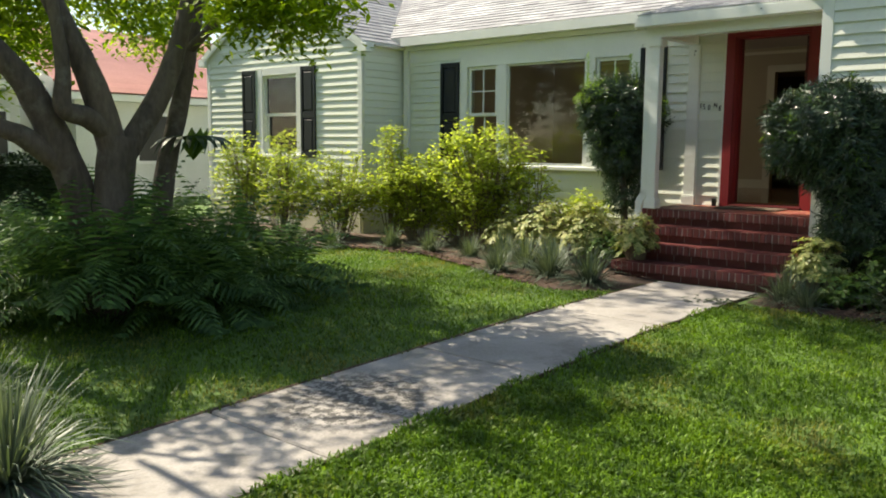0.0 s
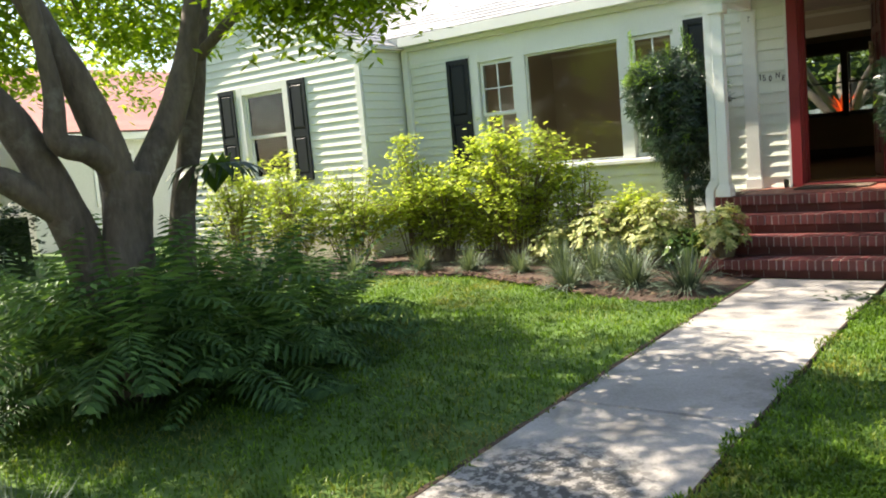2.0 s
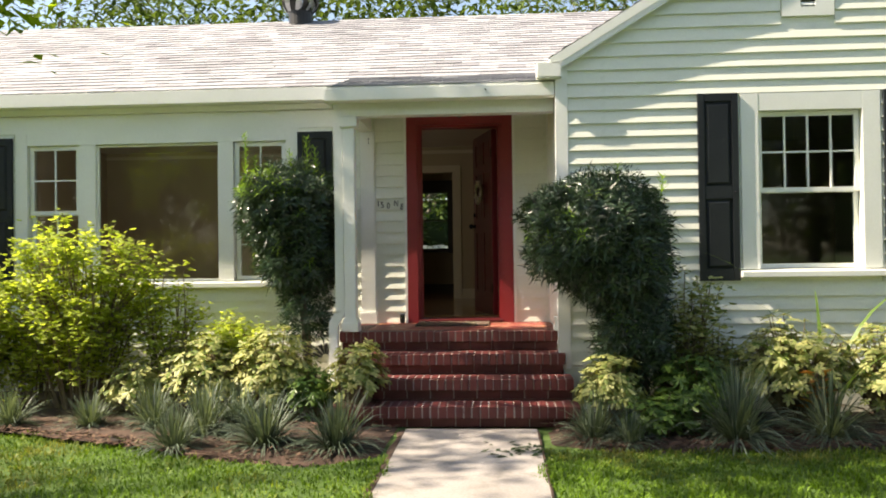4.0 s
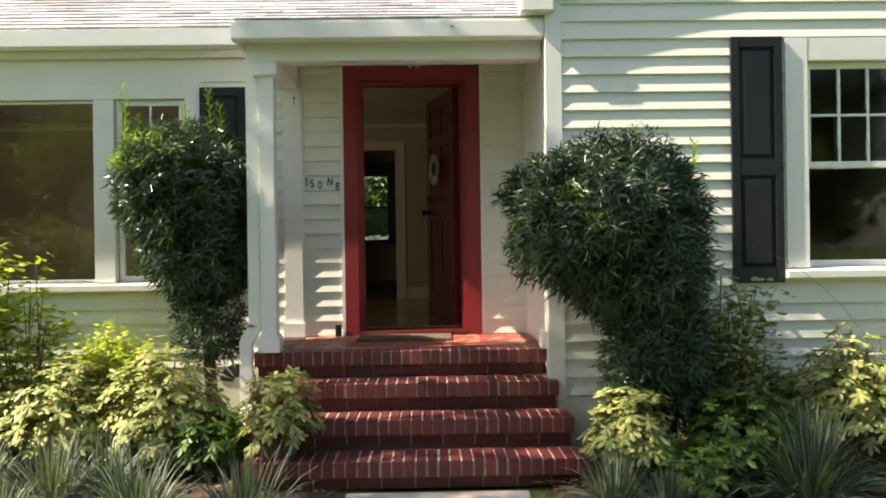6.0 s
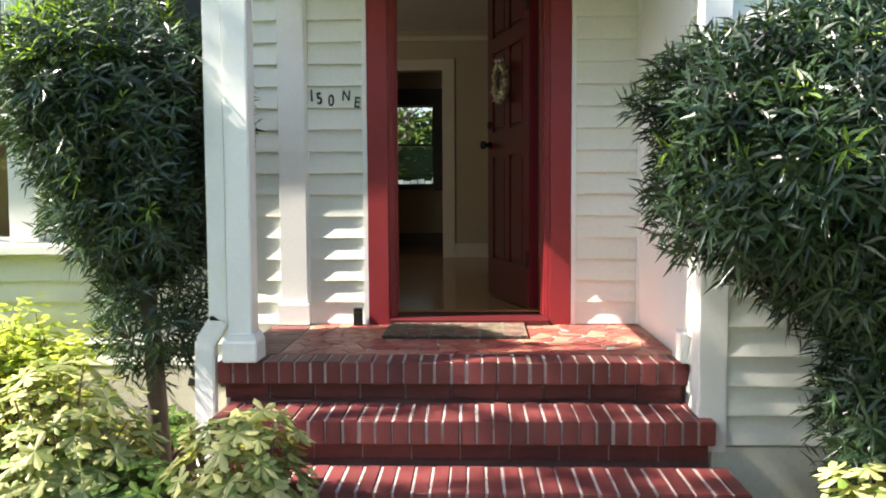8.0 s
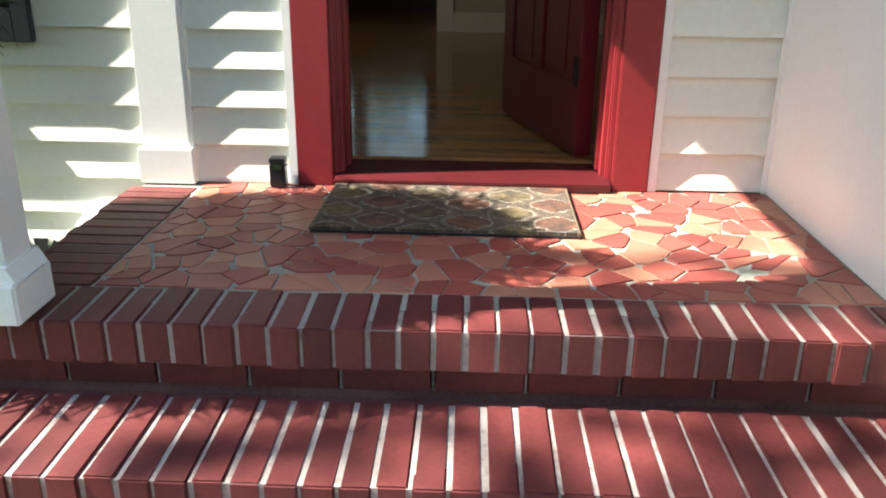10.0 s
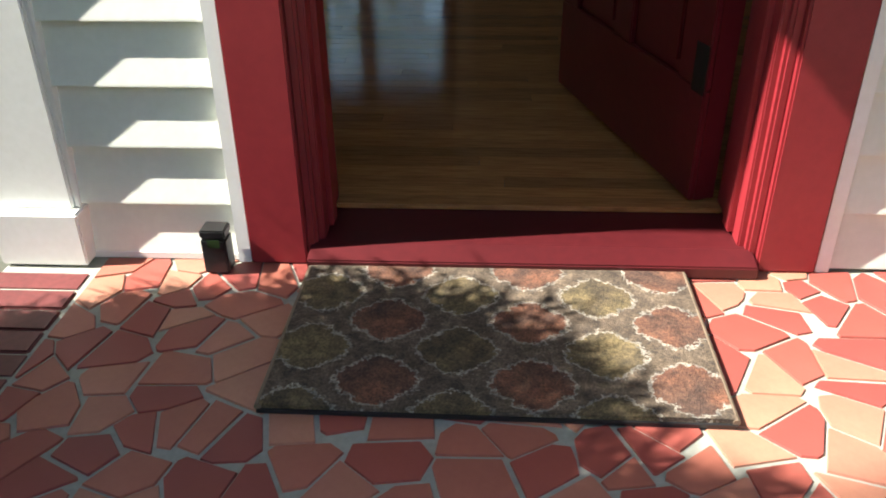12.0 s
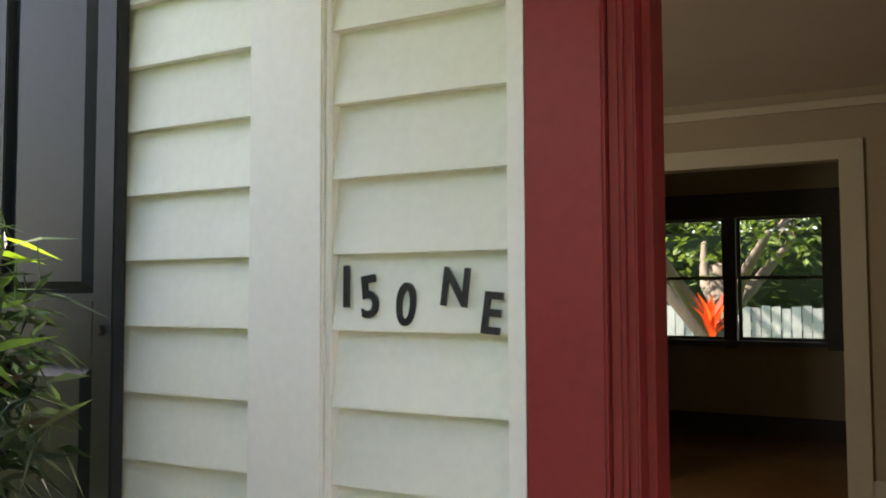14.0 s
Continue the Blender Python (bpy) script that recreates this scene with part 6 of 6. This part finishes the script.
# lawn blades
def lawn(name, count, x0, x1, y0, y1, keep, label, height=0.055):
    rs = np.random.RandomState(len(name))
    x, y = rs.uniform(x0, x1, count), rs.uniform(y0, y1, count)
    ok = keep(x, y)
    x, y = x[ok], y[ok]
    n = len(x)
    patch = np.array([noise.noise((a * 1.7, b * 1.7, 4)) for a, b in zip(x, y)])
    h = height * rs.uniform(0.55, 1.25, n) * (1 + 0.5 * patch)
    a, tilt = rs.uniform(0, 6.283, n), np.abs(rs.normal(0.5, 0.35, n))
    dx, dy, dz = np.cos(a) * np.sin(tilt), np.sin(a) * np.sin(tilt), np.cos(tilt)
    w = rs.uniform(0.007, 0.0145, n)
    z = np.clip(0.030 * (y + 4.4), -0.16, 0.0) - 0.004
    sx, sy = -np.sin(a) * w / 2, np.cos(a) * w / 2
    base = np.stack([x, y, z], 1)
    up = np.stack([dx * h, dy * h, dz * h], 1)
    sd = np.stack([sx, sy, 0 * sx], 1)
    droop = np.stack([dx * h * 0.5, dy * h * 0.5, -h * 0.18], 1)
    v = np.stack([base, base + up * 0.6 + sd, base + up + droop, base + up * 0.6 - sd], 1).reshape(-1, 3)
    me = bpy.data.meshes.new(name)
    me.from_pydata(v.tolist(), [], np.arange(4 * n).reshape(-1, 4).tolist())
    me.materials.append(GRASS)
    tagged(new(name, me), label, "grass", kind="stuff")


def off_walk(x, y):
    return ((x < -0.36 + 0.03 * np.sin(y * 9)) | (x > 0.68 - 0.05 * np.sin(y * 7))) & (y > -9.03)


def west_lawn(x, y):
    edge = np.interp(x, [-9, -5.6, -4.6, -3.4, -2.3, -1.7, -0.9, -0.4], [-3.0, -2.85, -2.3, -2.2, -2.5, -3.0, -3.2, -2.95])
    return off_walk(x, y) & (y < edge)


lawn("lawn_grass_west", 110000, -9.0, -0.3, -9.0, -2.1, west_lawn, "green lawn grass beside the walk")
lawn("lawn_grass_east", 90000, 0.6, 5.2, -9.0, -2.72, off_walk, "green lawn grass beside the walk")
lawn("lawn_grass_east_near", 52000, 0.6, 4.2, -9.0, -6.0, off_walk, "green lawn grass near the street walk")


# ---- sign post ----
sx, sy = -2.62, -8.10
sign = holder("yard_sign", (sx, sy, -0.12), "white yard sign post with hanging red and black panels", "sign")
part("post", Geo().box((sx - 0.055, sy - 0.055, -0.12), (sx + 0.055, sy + 0.055, 1.80)), WHITE_VINYL, sign, bevel=0.006)
part("cap", Geo().add([(sx - 0.075, sy - 0.075, 1.80), (sx + 0.075, sy - 0.075, 1.80), (sx + 0.075, sy + 0.075, 1.80), (sx - 0.075, sy + 0.075, 1.80), (sx, sy, 1.87)], [(3, 2, 1, 0), (0, 1, 4), (1, 2, 4), (2, 3, 4), (3, 0, 4)]), WHITE_VINYL, sign)
part("arm", Geo().box((sx - 1.05, sy - 0.045, 1.52), (sx - 0.056, sy + 0.045, 1.61)), WHITE_VINYL, sign, bevel=0.005)
part("arm_end", Geo().box((sx + 0.056, sy - 0.045, 1.52), (sx + 0.18, sy + 0.045, 1.61)), WHITE_VINYL, sign, bevel=0.005)
red_panel = part("sign_panel", Geo().box((sx - 0.80, sy - 0.006, 1.15), (sx - 0.12, sy + 0.006, 1.48)), SIGN_RED, sign, "red sign panel")
black_panel = part("sign_panel", Geo().box((sx - 0.80, sy - 0.006, 0.64), (sx - 0.12, sy + 0.006, 1.14)), SIGN_BLACK, sign, "black sign panel with white lettering bars")
part("lettering_bar", Geo().box((sx - 0.55, sy - 0.009, 1.27), (sx - 0.18, sy - 0.0065, 1.33)), WHITE_VINYL, red_panel)
for z, h, w in ((0.98, 0.035, 0.34), (0.84, 0.06, 0.46), (0.76, 0.012, 0.40)):
    part("lettering_bar", Geo().box((sx - 0.16 - w, sy - 0.009, z), (sx - 0.16, sy - 0.0065, z + h)), WHITE_VINYL, black_panel)
for dx in (-0.70, -0.22):
    part("chain", Geo().tube([(sx + dx, sy, 1.525), (sx + dx, sy, 1.478)], [0.006, 0.006], 6), METAL, sign)


# ---- neighbours and distance ----
def far_house(name, x0, x1, y0, y1, z_eave, z_ridge, label, roof_mat, ridge_along_y=True):
    ob = holder(name, ((x0 + x1) / 2, (y0 + y1) / 2, 0), label, "house")
    body = part("wall", Geo().box((x0, y0, -0.1), (x1, y1, z_eave)), FAR_WALL, ob, "white painted wall")
    o = 0.45
    g = Geo()
    if ridge_along_y:
        mx = (x0 + x1) / 2
        for a in (-1, 1):
            ex = x0 - o if a < 0 else x1 + o
            n = 16
            for i in range(n):
                t0, t1 = i / n, (i + 1.1) / n
                za, zb = z_eave + (z_ridge - z_eave) * t0, z_eave + (z_ridge - z_eave) * min(1, t1)
                xa, xb = ex + (mx - ex) * t0, ex + (mx - ex) * min(1, t1)
                g.add([(xa, y0 - o, za), (xa, y1 + o, za), (xb, y1 + o, zb), (xb, y0 - o, zb), (xa, y0 - o, za - 0.05), (xa, y1 + o, za - 0.05)], [(0, 1, 2, 3), (4, 5, 1, 0)])
        part("gable", Geo().prism([(x0, z_eave), (x1, z_eave), (mx, z_ridge - 0.1)], y0 + 0.01, y1 - 0.01, 1), FAR_WALL, ob)
    else:
        my = (y0 + y1) / 2
        for a in (-1, 1):
            ey = y0 - o if a < 0 else y1 + o
            n = 12
            for i in range(n):
                t0, t1 = i / n, (i + 1.1) / n
                za, zb = z_eave + (z_ridge - z_eave) * t0, z_eave + (z_ridge - z_eave) * min(1, t1)
                ya, yb = ey + (my - ey) * t0, ey + (my - ey) * min(1, t1)
                g.add([(x0 - o, ya, za), (x1 + o, ya, za), (x1 + o, yb, zb), (x0 - o, yb, zb), (x0 - o, ya, za - 0.05), (x1 + o, ya, za - 0.05)], [(0, 1, 2, 3), (4, 5, 1, 0)])
        part("gable", Geo().prism([(y0, z_eave), (y1, z_eave), (my, z_ridge - 0.1)], x0 + 0.01, x1 + 0.02, 0), FAR_WALL, ob)
    tagged(part("roof", g, roof_mat, ob, "shingled roof"), kind="stuff")
    part("eave_board", Geo().box((x1 + 0.02, y0 - 0.4, z_eave - 0.22), (x1 + o, y1 + 0.4, z_eave - 0.02)), WHITE_VINYL, ob, "white boxed eave")
    for k in range(3):
        y = y0 + (y1 - y0) * (k + 0.6) / 3.2
        w = part("window", Geo().box((x1 - 0.02, y - 0.5, 1.0), (x1 + 0.015, y + 0.5, 2.2)), DARK, ob, "dark window")
        part("frame", Geo().box((x1, y - 0.58, 0.92), (x1 + 0.04, y - 0.5, 2.28)).box((x1, y + 0.5, 0.92), (x1 + 0.04, y + 0.58, 2.28)).box((x1, y - 0.5, 2.2), (x1 + 0.04, y + 0.5, 2.28)).box((x1, y - 0.5, 0.92), (x1 + 0.04, y + 0.5, 1.0)), WHITE_VINYL, w)
    return ob


far_house("neighbour_house", -25.5, -17.0, -0.5, 11.0, 2.75, 4.9, "neighbouring white house with a faded red roof", PINK_ROOF)
far_house("garden_shed", -22.0, -17.6, -6.0, -1.6, 2.95, 3.75, "small white outbuilding with a gable vent", FAR_WALL, False)


def hedge(name, x0, x1, y0, y1, h, label, seed, n=2600, leaf_mat=HEDGE, leaf_size=0.12):
    r = random.Random(seed)
    g = Geo()
    for _ in range(n):
        p = Vector((r.uniform(x0, x1), r.uniform(y0, y1), h * r.random() ** 0.6))
        k = r.randrange(3)
        if k == 0:
            p.z = h + r.gauss(0, 0.05)
        elif k == 1:
            p.x = x1 + r.gauss(0, 0.06)
        else:
            p.y = y0 + r.gauss(0, 0.06)
        a = r.uniform(0, 6.28)
        d = Vector((math.cos(a), math.sin(a), r.uniform(-0.3, 0.8)))
        g.blade(p, d, (-d.y, d.x, r.uniform(-0.5, 0.5)), leaf_size * r.uniform(0.65, 1.35), leaf_size * 0.58)
    core = Geo().box((x0 + 0.12, y0 + 0.12, -0.1), (x1 - 0.12, y1 - 0.12, h - 0.12))
    ob = holder(name, ((x0 + x1) / 2, (y0 + y1) / 2, 0), label, "hedge")
    part("core", core, HEDGE, ob)
    tagged(part("foliage", g, leaf_mat, ob), kind="stuff")


hedge("clipped_hedge", -14.2, -12.0, -4.9, -2.9, 1.15, "dark clipped hedge at the property line", 31)
hedge("clipped_hedge", -9.6, -7.2, -9.0, -8.0, 0.85, "low green hedge beyond the ferns", 32, 2200)


def far_tree(base, height, crown, n, seed, label, material=FARLEAF, leaf_len=0.30, clump=0.95, per=26, low=1.5):
    b = Vector(base)
    limbs_ = [([b, b + Vector((0.2, 0.1, height * 0.3)), b + Vector((0.1, 0.4, height * 0.62))], 0.28, 0.14)]
    for k in range(5):
        a = k * 1.26 + seed
        d = Vector((math.cos(a), math.sin(a), 0))
        limbs_.append(([b + Vector((0.2, 0.1, height * (0.28 + 0.05 * k))), b + d * crown[1][0] * 0.35 + Vector((0, 0, height * 0.55)), b + d * crown[1][0] * 0.65 + Vector((0, 0, height * 0.72))], 0.13, 0.04))
    return leafy_tree("garden_tree", base, limbs_, crown, n, leaf_len, material, label, seed, clump, per, 0.25, BARK, low)


far_tree((-3.5, 14.5, 0), 8, ((-3.5, 14.5, 7.2), (4.2, 3.0, 2.9)), 260, 41, "leafy tree rising behind the roof", low=5.3)
far_tree((-11.0, 16.5, 0), 9, ((-11.0, 16.5, 7.6), (4.4, 3.2, 3.4)), 240, 42, "leafy tree rising behind the roof")
far_tree((5.0, 17.0, 0), 9.5, ((4.5, 17.0, 8.0), (5.0, 3.2, 3.2)), 260, 43, "leafy tree rising behind the roof")
far_tree((-16.6, -3.6, 0), 6, ((-16.2, -3.8, 4.2), (2.6, 2.2, 2.1)), 200, 44, "leafy tree beside the neighbouring house", MAPLE, 0.2, 0.7)
# out-of-view tree, added so its crown lumps dapple the steps and lawn
far_tree((-13.5, -6.8, 0), 12.0, ((-8.6, -3.60, 10.8), (2.2, 1.45, 1.2), ((-12.6, -7.6, 10.6), (2.4, 1.8, 1.4), 30), ((-8.6, -2.60, 10.8), (1.0, 0.45, 0.6), 11)), 52, 45, "unseen tall tree beyond the hedge, added to shade the steps", FARLEAF, 0.22, 0.62, 26, 7.5)
street_trees = []
for i, (x, y, h) in enumerate([(-24, -24, 11), (-15, -27, 12), (-6, -25, 11), (3, -28, 13), (12, -25, 11.5), (21, -22, 12), (23, -10, 9), (21, 3, 9)]):
    street_trees.append(far_tree((x, y, -0.16), h, ((x, y, h * 0.55), (5.4, 3.2, h * 0.46)), 190, 60 + i, "leafy street tree across the road", FARLEAF, 0.5, 1.3, 30, 0.4))
for i, (x, y) in enumerate([(-19.5, -31), (-10.5, -32), (-1.5, -33), (7.5, -33), (16.5, -31), (-29, -31)]):
    src = street_trees[(i * 2 + 1) % 5]
    turn = pose(x, y, -0.16, 0, 0, 40 + 70 * i)
    copy_thing(src, turn).matrix_basis = turn
far_tree((-16.5, 6.0, 0), 6.5, ((-15.5, 1.2, 4.4), (1.3, 1.6, 1.3)), 60, 46, "small bright tree before the neighbouring house", MAPLE, 0.2, 0.5)

# back garden seen through the house
hedge("tall_garden_hedge", -9.0, 4.0, 13.2, 14.6, 3.1, "tall loose green hedge behind the garden fence", 33, 7000, FARLEAF, 0.20)
fence = holder("board_fence", (-1.5, 12.5, 0), "weathered pale board fence at the back of the garden", "fence")
slat_me = mesh("fence_board", Geo().box((-0.065, -0.01, 0), (0.065, 0.01, 1.75)))
slat_me.materials.append(surface("weathered_fence", (0.42, 0.44, 0.46), (0.60, 0.61, 0.62), 0.85, 3, 40, 0.3, 0.003, rand=0.2))
for i in range(70):
    piece("fence_board", slat_me, (-5.5 + i * 0.145, rng.uniform(-0.01, 0.01), rng.uniform(-0.03, 0.03)), fence)
part("rail", Geo().box((-7.0, 12.52, 0.4), (3.2, 12.57, 0.5)).box((-7.0, 12.52, 1.4), (3.2, 12.57, 1.5)), FAR_WALL, fence)
far_tree((-2.2, 10.8, 0), 3.8, ((-1.7, 10.8, 3.0), (1.9, 1.0, 0.75)), 48, 47, "leafy garden tree behind the house", FARLEAF, 0.16, 0.5, 22, 2.0)
cord = holder("red_leaf_plant", (-1.95, 9.6, 0), "bright red leafed plant in the back garden", "plant")
g = Geo()
r = random.Random(3)
for i in range(30):
    a, t = i * 2.4, r.uniform(0.1, 0.8)
    d = lean_dir(r, a, t)
    g.blade((-1.95, 9.6, 1.35 + 0.01 * i), d, (-math.sin(a), math.cos(a), 0), r.uniform(0.35, 0.55), 0.08, 0.1)
part("foliage", g, REDLEAF, cord)
part("stem", Geo().tube([(-1.95, 9.6, 0), (-1.95, 9.6, 1.7)], [0.03, 0.02], 8), TWIG, cord)
for i, (x, y, s) in enumerate([(-0.6, 10.0, 0.7), (-3.2, 10.4, 0.8), (0.4, 11.0, 0.8)]):
    umbrella_shrub("garden_shrub", (x, y, 0.0), (s, s * 0.7, s), 120, SCHEF_DARK, "green shrub in the back garden", "back garden shrubs", 300 + i, 0.6)
